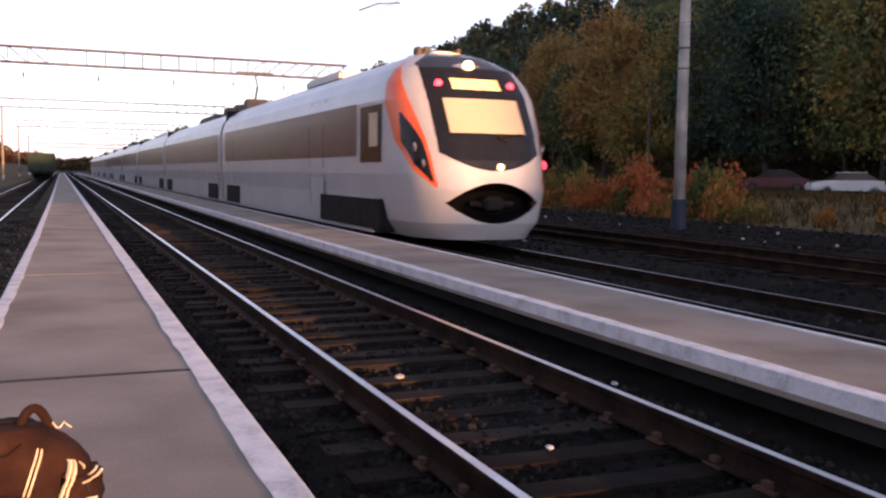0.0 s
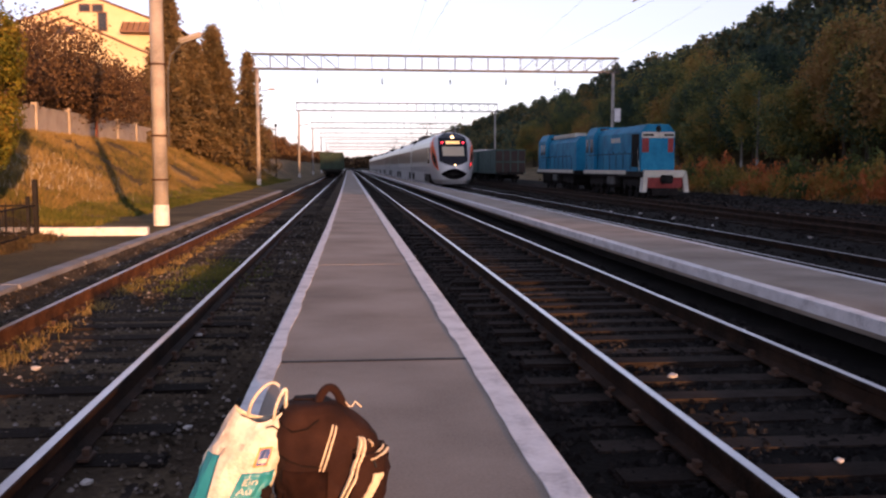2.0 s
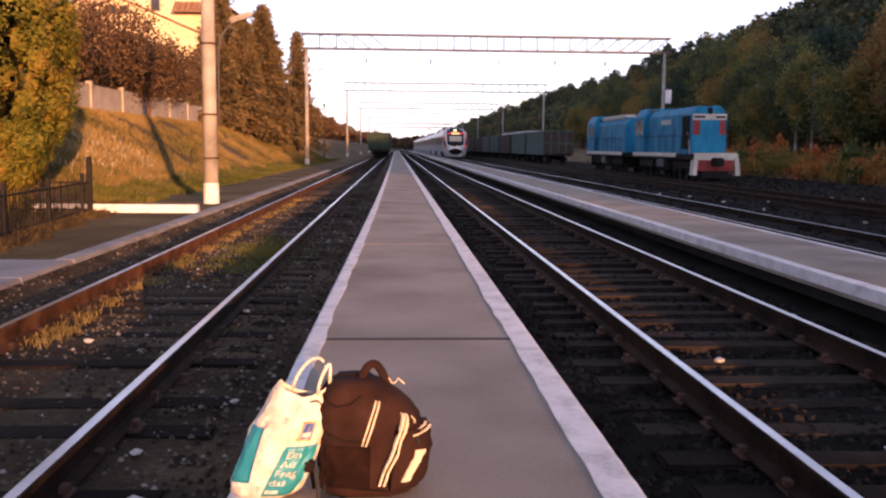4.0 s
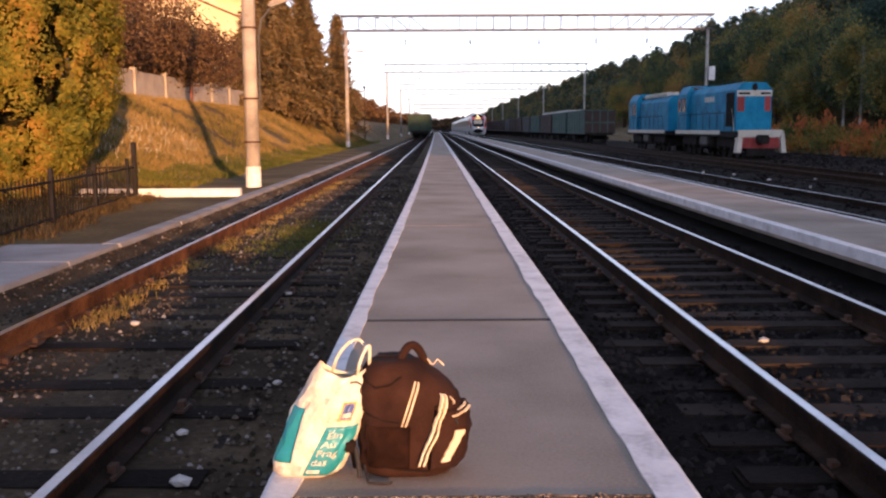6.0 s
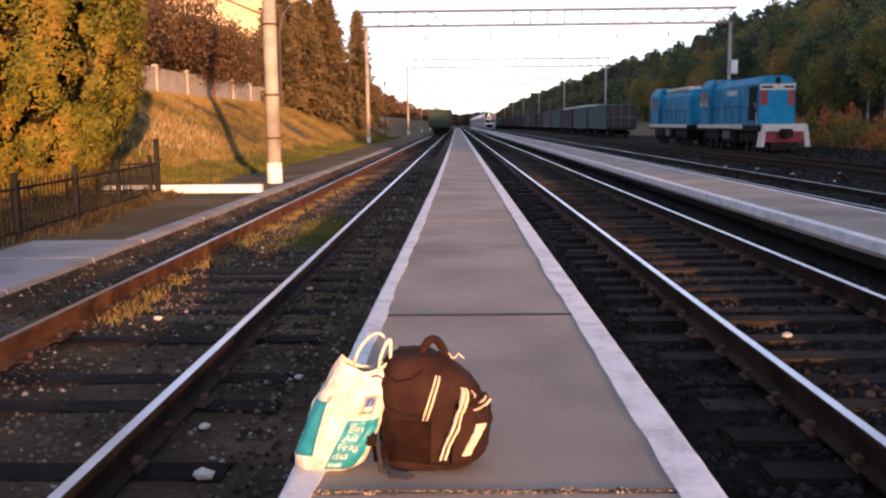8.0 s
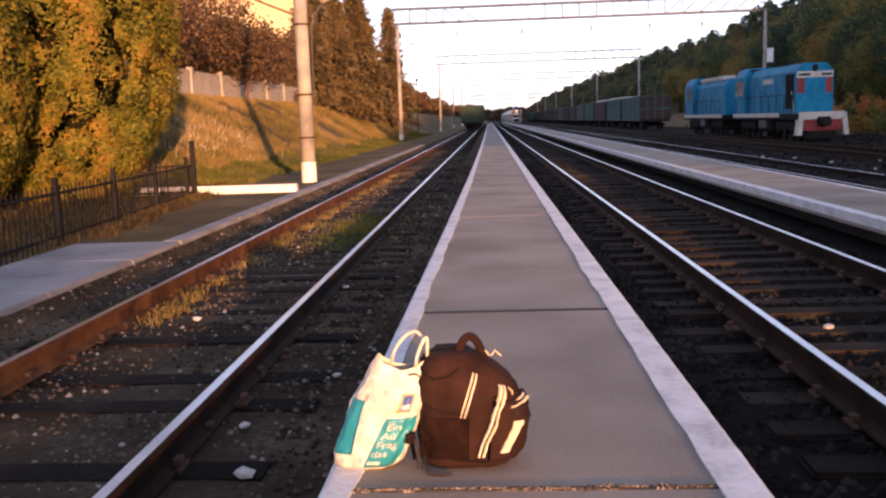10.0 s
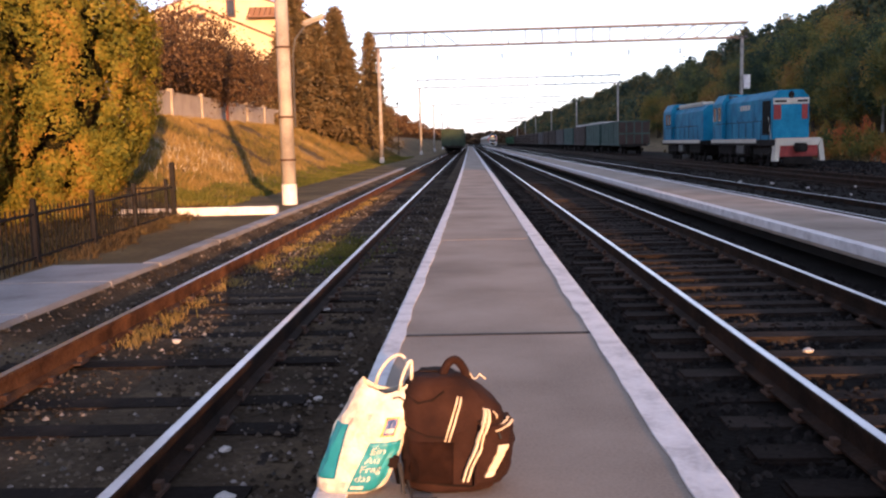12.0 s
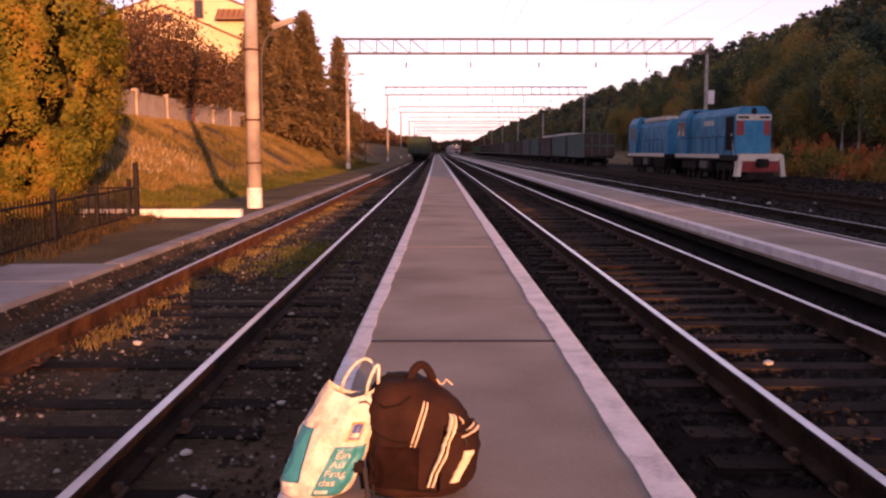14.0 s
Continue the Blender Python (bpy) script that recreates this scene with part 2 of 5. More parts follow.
def narrowing(y):
    """How far the near platform's edge by the old track draws in along the line."""
    return float(np.interp(y, [3, 10, 20, 35, 60], [0.015, 0.07, 0.135, 0.175, 0.2]))


def platform(name, x0, x1, joints, y_end, label, white0, white1, side_white=False):
    t = thing(name, pose(0, 0, 0), label, "platform", "", "structure")
    js = [*joints, y_end]
    rnd = random.Random(name)
    for a, b in zip(js[:-1], js[1:]):
        bm = bmesh.new()
        g0, g1 = (0.028 if abs(a - 6.19) < 0.01 else 0.014 if abs(a - 3.13) < 0.01 else 0.003), (0.028 if abs(b - 6.19) < 0.01 else 0.014 if abs(b - 3.13) < 0.01 else 0.003)
        box(bm, x0, x1, a + g0, b - g1, PLAT - 0.16, PLAT + rnd.uniform(-0.002, 0.002), bevel=0.003)
        for v in bm.verts:
            if not side_white and v.co.x < x0 + 0.1:
                v.co.x += narrowing(v.co.y)
        s = part("slab", bm, M_SLAB, t)
        for jy in (3.13, 6.19):
            if abs(a - jy) < 0.01:
                # dark strip closes the gap and hides the sunlit slab face
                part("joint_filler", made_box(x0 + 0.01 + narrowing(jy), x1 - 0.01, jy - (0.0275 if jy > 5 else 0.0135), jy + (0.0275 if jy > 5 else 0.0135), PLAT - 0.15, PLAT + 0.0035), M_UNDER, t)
        # set-back base, coloured dark for the shade below the overhang
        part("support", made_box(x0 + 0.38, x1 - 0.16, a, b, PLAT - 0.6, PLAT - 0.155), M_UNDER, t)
    # painted edges, uneven on the inner side
    for xe, w, d in ((x0, white0, 1), (x1, white1, -1)):
        v, f = [], []
        y = joints[0]
        ys = []
        while y < y_end:
            ys.append(y)
            y += 0.12 if y < 25 else 4.0
        ys.append(y_end)
        for y in ys:
            far = smooth(16, 26, y)
            dx = narrowing(y) if d > 0 and not side_white else 0.0
            wi = w + (1 - far) * (0.018 * noise.noise((y * 2.6, xe, 0)) + 0.02 * noise.noise((y * 0.7, xe, 5)))
            out = -0.004 - (1 - far) * 0.004 * noise.noise((y * 6, xe, 2))
            xe0, xe = xe, xe + dx
            v += [(xe + d * out, y, PLAT - 0.085 - 0.03 * side_white * (d > 0)), (xe + d * out, y, PLAT + 0.003), (xe + d * 0.012, y, PLAT + 0.0085), (xe + d * wi, y, PLAT + 0.0085), (xe + d * wi, y, PLAT - 0.002)]
            xe = xe0
        for j in range(len(ys) - 1):
            for i in range(4):
                q = (j * 5 + i, j * 5 + i + 1, j * 5 + 6 + i, j * 5 + 5 + i)
                f.append(q if d < 0 else q[::-1])
        me = bpy.data.meshes.new("edge_paint")
        me.from_pydata(v, [], f)
        mesh_part("edge_paint", me, M_WHITE, t, "worn white painted edge")
    return t


def crumbled_joint(parent, y0, x0, x1):
    """Broken concrete along a slab's joint: small angular crumbs with pale broken faces."""
    rr = random.Random(5)
    ps, ss, aa = [], [], []
    for k in range(900):
        x = rr.uniform(x0, x1)
        w = 0.006 + 0.03 * max(0.0, noise.noise((x * 4.5, 2, 6))) + 0.02 * max(0.0, noise.noise((x * 11, 5, 1)))
        ps.append((x, y0 + 0.02 * noise.noise((x * 3, 1, 1)) + rr.uniform(-w, w), PLAT + 0.002))
        ss.append(rr.uniform(0.003, 0.009))
        aa.append(rr.uniform(0, 6.28))
    solid = [(1, 0, -.6), (.3, .9, -.6), (-.8, .55, -.6), (-.7, -.6, -.6), (.35, -.95, -.6), (.1, .1, .75), (.5, -.3, .5), (-.4, .2, .55)]
    me = joined("crumbs", solid, [(0, 1, 5, 6), (1, 2, 7, 5), (2, 3, 7), (3, 4, 6), (4, 0, 6), (7, 3, 6), (5, 7, 6)], ps, ss, aa)
    tagged(mesh_part("broken_edge", me, material("broken_concrete", [(0.06, 0.05, 0.04), (0.2, 0.16, 0.12), (0.36, 0.29, 0.21)], scale=6, fine=60, bump=0.3, rough=0.9, per="island", spread=0.5, spec=0.1), parent, "crumbling concrete along the slab joint"), kind="stuff")


near_platform = platform("platform_near", -0.64, 0.938, [-4.0, 0.2, 3.13, 6.19, 12.4, 18.4, 24.4, 30.4, 42.4, 54.4, 78], 330, "narrow low concrete platform with worn white painted edges", 0.115, 0.16)
crumbled_joint(near_platform, 3.13, -0.52, 0.9)
platform("platform_far", 4.5, 6.0, [-4.0, 5.26, 11.3, 17.3, 23.3, 35.3, 47.3, 60], 330, "low concrete platform with whitewashed edges between tracks", 0.14, 0.09, True)
track("left", 48, 330, "rusty rails on old sleepers in dry weedy ballast", rail=RAIL_OLD)
track("main", 62, 420, "polished steel rails on weathered sleepers in dark ballast")
track("through", 20, 420, "polished steel rails in dark ballast beside the platform", drop=0.12)
track("siding", 8, 300, "dull rails in dark ballast", dull=True)
track("yard", 8, 420, "dull rusty rails half sunk in dark ballast", dull=True, drop=0.22)


# ---- catenary gantries ----
def gantry(y, x0=-7.2, x1=21.9, top=10.4, depth=1.15, near=False):
    t = thing("catenary_gantry", pose(0, y, 0), "steel lattice beam on two tall concrete poles over the tracks", "gantry", "gantries over the tracks")
    for x, z in ((x0, ground_z(x0, y)), (x1, ground_z(x1, y))):
        pole = part("pole", made_rod((x, 0, z - 0.3), (x, 0, top - depth + 0.1), 0.2 if near else 0.17, 0.16 if near else 0.12, 12), M_POLE, t, smooth=True)
        part("pole_foot", made_rod((x, 0, z - 0.3), (x, 0, z + 0.55), 0.212 if near else 0.185, 0.205 if near else 0.18, 12), M_WHITE, pole, "whitewashed foot")
    for sy in (-0.3, 0.3):
        for z in (top, top - depth):
            part("chord", made_box(x0 - 0.4, x1 + 0.4, sy - 0.05, sy + 0.05, z - 0.06, z + 0.06), M_STEEL, t)
    n = 22
    dx = (x1 - x0 + 0.6) / n
    for i in range(n + 1):
        x = x0 - 0.3 + i * dx
        bm = bmesh.new()
        for sy in (-0.3, 0.3):
            rod(bm, (x, sy, top), (x, sy, top - depth), 0.026, sides=5)
            if i < n and (i < 5 or i >= n - 6):
                a, b = (top - depth, top) if (i > n / 2) else (top, top - depth)
                rod(bm, (x, sy, a), (x + dx, sy, b), 0.022, sides=5)
        rod(bm, (x, -0.3, top), (x, 0.3, top), 0.02, sides=5)
        rod(bm, (x, -0.3, top - depth), (x, 0.3, top - depth), 0.02, sides=5)
        part("brace", bm, M_STEEL, t)
    for key, x in TRACKS.items():
        bm = bmesh.new()
        z = top - depth
        rod(bm, (x, 0, z), (x, 0, z - 0.75), 0.012, sides=5)
        for k in range(4):
            rod(bm, (x, 0, z - 0.75 - 0.1 * k), (x, 0, z - 0.81 - 0.1 * k), 0.1, 0.06, 8)
        part("insulator", bm, M_DARK, t)
        if near and key in ("left", "main", "through"):
            bm = bmesh.new()
            zz = 6.15
            s = 1 if x > -3 else -1
            rod(bm, (x - 0.55 * s, 0, zz - 0.18), (x, 0, zz + 0.05), 0.022, sides=6)
            rod(bm, (x, 0, zz + 0.05), (x + 0.65 * s, 0, zz + 0.12), 0.022, sides=6)
            rod(bm, (x, 0, zz + 0.05), (x, 0, z - 1.1), 0.008, sides=5)
            part("steady_arm", bm, M_STEEL, t)
    return t


gantry(25.0, x0=-4.95, x1=18.75, near=True)
for gy in (75.5, 137.5, 190, 248, 306, 364, 424):
    gantry(gy, top=10.8 if gy == 137.5 else 10.4)


def wires():
    """Contact and carrier wires over the electrified tracks."""
    for key in ("left", "main", "through", "siding", "yard"):
        x = TRACKS[key]
        t = thing("overhead_wire", pose(x, 0, 0), "thin dark overhead contact wire with its carrier", "overhead wire", "overhead wires")
        ys = [-40, 25, 75.5, 137.5, 190, 248, 306, 364, 424]
        bm = bmesh.new()
        rod(bm, (0, -40, 6.0), (0, 424, 6.0), 0.004, sides=4)
        part("contact_wire", bm, M_DARK, t)
        bm = bmesh.new()
        for a, b in zip(ys[:-1], ys[1:]):
            pts = [(0, a + (b - a) * k / 6, 8.05 - 1.3 * (1 - (k / 3 - 1) ** 2)) for k in range(7)]
            for p, q in zip(pts[:-1], pts[1:]):
                rod(bm, p, q, 0.0035, sides=4)
        part("carrier_wire", bm, M_DARK, t)


wires()


# ---- plants ----
# greens turned cooler: haze before the hill is put into these colours
L_WOOD = leafy("autumn_leaves", [(0.035, 0.062, 0.05), (0.075, 0.11, 0.058), (0.14, 0.155, 0.055), (0.32, 0.24, 0.06), (0.3, 0.17, 0.06)], spread=0.4, scale=0.45)
L_THUJA = leafy("thuja_leaves", [(0.045, 0.057, 0.007), (0.125, 0.122, 0.012), (0.19, 0.16, 0.017), (0.27, 0.16, 0.024)], per="island", spread=0.25, scale=1.2)
L_BROWN = leafy("brown_leaves", [(0.06, 0.038, 0.022), (0.11, 0.066, 0.036), (0.16, 0.1, 0.045)], per="island", spread=0.4, scale=0.8)
L_SPRUCE = leafy("spruce_needles", [(0.085, 0.068, 0.03), (0.14, 0.105, 0.05), (0.19, 0.135, 0.065)], per="island", spread=0.4, scale=0.8)
L_BUSH = leafy("bush_leaves", [(0.06, 0.08, 0.024), (0.16, 0.14, 0.03), (0.34, 0.16, 0.035), (0.4, 0.12, 0.04)], spread=0.6, scale=0.5)
L_GRASS = leafy("dry_grass", [(0.09, 0.095, 0.02), (0.25, 0.175, 0.055), (0.36, 0.26, 0.1)], per="island", spread=0.22, scale=0.35)
L_GREEN = leafy("green_grass", [(0.05, 0.07, 0.012), (0.11, 0.115, 0.02), (0.2, 0.16, 0.04)], per="island", spread=0.25, scale=0.35)
L_STRAW = leafy("straw", [(0.035, 0.026, 0.014), (0.085, 0.062, 0.03), (0.17, 0.12, 0.055)], per="island", spread=0.4, scale=0.3)
L_WEED = leafy("dull_weeds", [(0.03, 0.03, 0.01), (0.08, 0.06, 0.02), (0.15, 0.1, 0.035)], per="island", spread=0.5, scale=0.3)
# near-black core colour, in place of the shade inside the thujas
M_PITCH = material("inner_shade", [(0.008, 0.008, 0.004), (0.022, 0.02, 0.009)], scale=9, fine=30, bump=0.8, rough=0.95, spec=0.05)
M_BARK = material("bark", [(0.03, 0.022, 0.017), (0.08, 0.06, 0.045)], scale=4, fine=30, bump=0.6, rough=0.95)
RNG = np.random.default_rng(4)


def unit(n):
    v = RNG.normal(size=(n, 3))
    return v / np.linalg.norm(v, axis=1, keepdims=True)


def leaf_axes(n, size, flat=0.0):
    a = unit(n)
    b = np.cross(a, unit(n))
    b /= np.linalg.norm(b, axis=1, keepdims=True)
    s = size * RNG.uniform(0.5, 1.2, (n, 1))
    return a * s, b * s * 0.7


def crown_points(clumps, per, rx, rz, zc, spread, low=0.35):
    """Leaf centres: clumps near the surface of an egg-shaped crown."""
    u = unit(clumps)
    r = RNG.uniform(0.55, 1.0, (clumps, 1)) ** 0.6
    c = u * r * np.array([rx, rx, rz]) + np.array([0, 0, zc])
    c[:, 2] = np.maximum(c[:, 2], zc - rz * low * 2)
    p = np.repeat(c, per, 0) + RNG.normal(size=(clumps * per, 3)) * spread
    return p


def tree_meshes(h, rx, clumps, per, leaf, spread, trunk_r, zc=0.6, rz=0.42):
    p = crown_points(clumps, per, rx, h * rz, h * zc, spread)
    a, b = leaf_axes(len(p), leaf)
    crown = quads("crown", p, a, b)
    bm = bmesh.new()
    rod(bm, (0, 0, -0.6), (0.1, 0.05, h * 0.45), trunk_r, trunk_r * 0.6, 8)
    rod(bm, (0.1, 0.05, h * 0.45), (0.05, 0.2, h * 0.85), trunk_r * 0.6, trunk_r * 0.15, 6)
    for k in range(6):
        ang, z0 = k * 2.4, h * (0.28 + 0.08 * k)
        rod(bm, (0.08, 0.05, z0), (rx * 0.6 * math.cos(ang), rx * 0.6 * math.sin(ang), z0 + h * 0.16), trunk_r * 0.35, trunk_r * 0.08, 5)
    trunk = bpy.data.meshes.new("trunk")
    bm.to_mesh(trunk)
    bm.free()
    return trunk, crown


def plant(name, kinds, at, label, category, group, leaf_mat):
    t = thing(name, at, label, category, group)
    trunk, crown = kinds
    if trunk:
        mesh_part("trunk", trunk, M_BARK, t)
    mesh_part("crown", crown, leaf_mat, t)
    return t


# the wooded hill: front trees one by one, the rest as one wood
WOOD = [tree_meshes(h, rx, 90, 110, 0.115, 0.62, 0.2, zc, rz) for h, rx, zc, rz in ((12, 3.4, 0.58, 0.42), (14, 3.0, 0.6, 0.4), (10, 3.6, 0.56, 0.44), (15, 3.6, 0.6, 0.4), (11, 2.8, 0.58, 0.42), (9, 3.2, 0.55, 0.45))]
rnd = random.Random(11)
for row, x0 in enumerate((46.5, 51, 56)):
    y = 4.0 + row * 2
    while y < 232:
        x = x0 + rnd.uniform(-1.6, 1.6)
        k = rnd.randrange(6)
        s = rnd.uniform(0.85, 1.2)
        t = plant("tree", WOOD[k], pose(x, y, ground_z(x, y), 0, 0, rnd.uniform(0, 360)), "autumn broadleaf tree with dark green and rusty leaves on the hillside", "tree", "trees of the hill wood", L_WOOD)
        t.scale = (s, s, s)
        y += rnd.uniform(3.8, 6.0) * (1 + y / 260)


def far_wood(name, places, leaf, per, label, mat, crown_r=3.4):
    """Many crowns as one object; places: x, y, z of the ground, height."""
    cs, axs, ays = [], [], []
    for x, y, z, h in places:
        u = unit(per)
        u[:, 2] = np.abs(u[:, 2]) * 1.3 - 0.45
        p = u * RNG.uniform(0.6, 1.05, (per, 1)) * np.array([crown_r, crown_r, h * 0.42]) + np.array([x, y, z + h * 0.58])
        a, b = leaf_axes(per, leaf)
        cs.append(p), axs.append(a), ays.append(b)
    me = quads(name, np.concatenate(cs), np.concatenate(axs), np.concatenate(ays))
    return tagged(mesh_part(name, me, mat), label, "woods", kind="stuff")


# the blue-green lean stands for haze over the distant wood
L_FAR = leafy("far_leaves", [(0.03, 0.052, 0.048), (0.062, 0.088, 0.055), (0.11, 0.12, 0.055), (0.22, 0.15, 0.06)], per="island", spread=0.3, scale=0.09)
pl = []
for x0 in (61, 67, 74, 82, 90, 99):
    y = -72.0
    while y < 1500:
        x = x0 + rnd.uniform(-2.5, 2.5)
        pl.append((x, y, ground_z(x, y), rnd.uniform(9, 14)))
        y += rnd.uniform(4.5, 7.5) * (1 + max(0, y) / 260)
# unseen trees added behind to shape sunlight: tall, low towards the sun, tall again
for x0 in (46, 51, 56):
    y = -230.0
    while y < 2:
        x = x0 + rnd.uniform(-2, 2)
        along = y + (x - 46) / math.tan(_a)
        if along > -90:
            h = rnd.uniform(13, 16)
        elif along > -148:
            h = rnd.uniform(9.3, 10.6)
        else:
            h = rnd.uniform(13, 14.5)
        pl.append((x, y, ground_z(x, y), h))
        y += rnd.uniform(3.2, 4.6)
    y = 232.0
    while y < 1000:
        pl.append((x0 + rnd.uniform(-2, 2), y, ground_z(x0, y), rnd.uniform(8, 13)))
        y += rnd.uniform(6, 10)
far_wood("hill_wood", pl, 0.42, 420, "dense autumn wood on the shaded hillside", L_FAR)
pl = []
for i in range(190):
    y = rnd.uniform(112, 620)
    x = -rnd.uniform(17, 48) - (y - 110) * 0.015
    pl.append((x, y, ground_z(x, y), rnd.uniform(5, 10)))
far_wood("bank_wood", pl, 0.35, 320, "sunlit rusty autumn trees on the far bank", L_BROWN, 2.8)
pl = []
for i in range(300):
    x, y = rnd.uniform(-90, 70), rnd.uniform(660, 900)
    pl.append((x, y, ground_z(x, y) - 2, rnd.uniform(8, 13)))
far_wood("horizon_wood", pl, 1.2, 150, "hazy far trees at the end of the line", L_BROWN, 6.0)


# bushes and tall weeds across the yard
def bush_mesh(rx, h, n, leaf):
    u = unit(n)
    u[:, 2] = np.abs(u[:, 2])
    p = u * RNG.uniform(0.35, 1.0, (n, 1)) * np.array([rx, rx, h])
    p += np.repeat(RNG.normal(size=(n // 8 + 1, 3)) * 0.18, 8, 0)[:n]
    a, b = leaf_axes(n, leaf)
    return quads("leaves", p, a * np.array([0.7, 0.7, 1.5]), b)


BUSH = [bush_mesh(rx, h, 520, 0.1) for rx, h in ((1.1, 1.5), (0.8, 2.2), (1.4, 1.2), (1.0, 1.8), (0.6, 2.6))]
for i in range(190):
    y = rnd.uniform(6, 100) if i > 60 else rnd.uniform(8, 50)
    x = (24.2 if y < 92 else 28.0) + abs(rnd.gauss(0, 1)) * 5.5
    if x > 38 or abs(y - 26.9) < 0.8 and x < 25 or 0.84 < x / y < 1.14 and x > 26:
        continue
    b = thing("bush", pose(x, y, ground_z(x, y) - 0.1, 0, 0, rnd.uniform(0, 360)), "wild bush with rusty orange and green autumn leaves", "bush", "bushes beside the yard")
    mesh_part("leaves", BUSH[rnd.randrange(5)], L_BUSH, b)
    s = rnd.uniform(0.6, 1.05) * (0.7 if 0.84 < x / y < 1.14 else 1)
    b.scale = (s, s, s)


# grass: tufts of blades as one object for each patch
def grass(name, spots, h, label, mat=None, blades=7, width=0.012):
    n = len(spots) * blades
    base = np.repeat(np.array(spots, float), blades, 0) + RNG.normal(size=(n, 3)) * np.array([0.07, 0.07, 0])
    hh = h * RNG.uniform(0.4, 1.2, (n, 1))
    lean = RNG.normal(size=(n, 3)) * np.array([0.35, 0.35, 0]) * hh
    up = np.array([[0, 0, 1.0]]) * hh + lean
    side = RNG.normal(size=(n, 3)) * np.array([1, 1, 0])
    side = side / np.linalg.norm(side, axis=1, keepdims=True) * width
    me = quads(name, base + up / 2, side, up / 2)
    return tagged(mesh_part(name, me, mat or L_GRASS), label, "grass", kind="stuff")


sp = []
while len(sp) < 17000:
    y = 24.5 + 85 * rnd.random() ** 1.5
    x = -6.6 - 9 * rnd.random()
    if noise.noise((x * 0.35, y * 0.35, 9)) > -0.35:
        sp.append((x, y, ground_z(x, y) - 0.02))
low = [p for p in sp if p[0] > -8.6 + 0.9 * noise.noise((p[1] * 0.25, 3, 1))]
high = [p for p in sp if p[0] <= -8.6 + 0.9 * noise.noise((p[1] * 0.25, 3, 1))]
grass("slope_grass", high, 0.2, "long dry golden grass on the sunlit bank", blades=7, width=0.009)
grass("foot_grass", low, 0.15, "short green grass at the foot of the bank", blades=7, width=0.009, mat=L_GREEN)
sp = []
while len(sp) < 170:
    x, y = rnd.gauss(-10.4, 0.7), rnd.gauss(32.5, 3.5)
    sp.append((x, y, ground_z(x, y)))
L_PALE = leafy("pale_seed_heads", [(0.35, 0.3, 0.2), (0.55, 0.5, 0.38)], per="island", spread=0.3, scale=0.5)
grass("seed_heads", sp, 0.24, "pale withered seed heads on the bank", blades=3, width=0.012, mat=L_PALE)
sp = []
while len(sp) < 2600:
    y, x = rnd.uniform(7, 24), rnd.uniform(-11.5, -5.9)
    if x > -5.85 - 0.0857 * (y - 12.7) or noise.noise((x * 0.9, y * 0.9, 5)) < -0.25:
        continue
    sp.append((x, y, ground_z(x, y) - 0.02))
grass("verge_grass", sp, 0.16, "green and dry grass behind the low iron fence", blades=6, width=0.008, mat=L_WEED)
sp = []
while len(sp) < 7000:
    y = 4 + 50 * rnd.random() ** 1.3
    x = rnd.choice([rnd.gauss(-3.4, 0.12), rnd.gauss(-3.1, 0.07), rnd.uniform(-4.22, -3.4), rnd.gauss(-2.6, 0.4)])
    if noise.noise((x * 0.8, y * 0.3, 2)) > -0.05:
        sp.append((x, y, ground_z(x, y) - 0.01))
sp = []
while len(sp) < 260:
    x, y = rnd.gauss(-2.05, 0.28), rnd.gauss(14.5, 1.1)
    sp.append((x, y, ground_z(x, y) - 0.01))
grass("track_grass", sp, 0.07, "patch of short green grass in the old track", blades=9, width=0.005, mat=L_GREEN)
sp = []
while len(sp) < 260:
    x, y = rnd.gauss(-3.02, 0.05), 7.5 + 22 * rnd.random() ** 1.3
    if noise.noise((y * 1.3, 4, 4)) > 0.0:
        sp.append((x, y, ground_z(x, y) - 0.01))
grass("rail_straw", sp, 0.085, "dry golden straw along the rusty rail", blades=8, width=0.004)
sp = []
while len(sp) < 420:
    y = rnd.uniform(12.5, 20.5)
    x = -5.72 - 0.0857 * (y - 12.7) + abs(rnd.gauss(0, 0.22)) - 0.3
    if x < -4.7 and noise.noise((x * 1.5, y * 1.1, 8)) > 0.05:
        sp.append((x, y, ground_z(x, y) - 0.01))
grass("fence_straw", sp, 0.13, "matted dry straw along the fence's foot", blades=9, width=0.005, mat=L_STRAW)
grass("track_weeds", sp, 0.045, "short dry straw-coloured weeds in the old track", blades=6, width=0.004, mat=L_STRAW)
sp = []
while len(sp) < 7000:
    x, y = rnd.uniform(22.9, 46), rnd.uniform(5, 110)
    sp.append((x, y, ground_z(x, y) - 0.03))
grass("meadow_grass", sp, 0.36, "tall withered grass beside the yard", blades=5, width=0.02, mat=L_WEED)


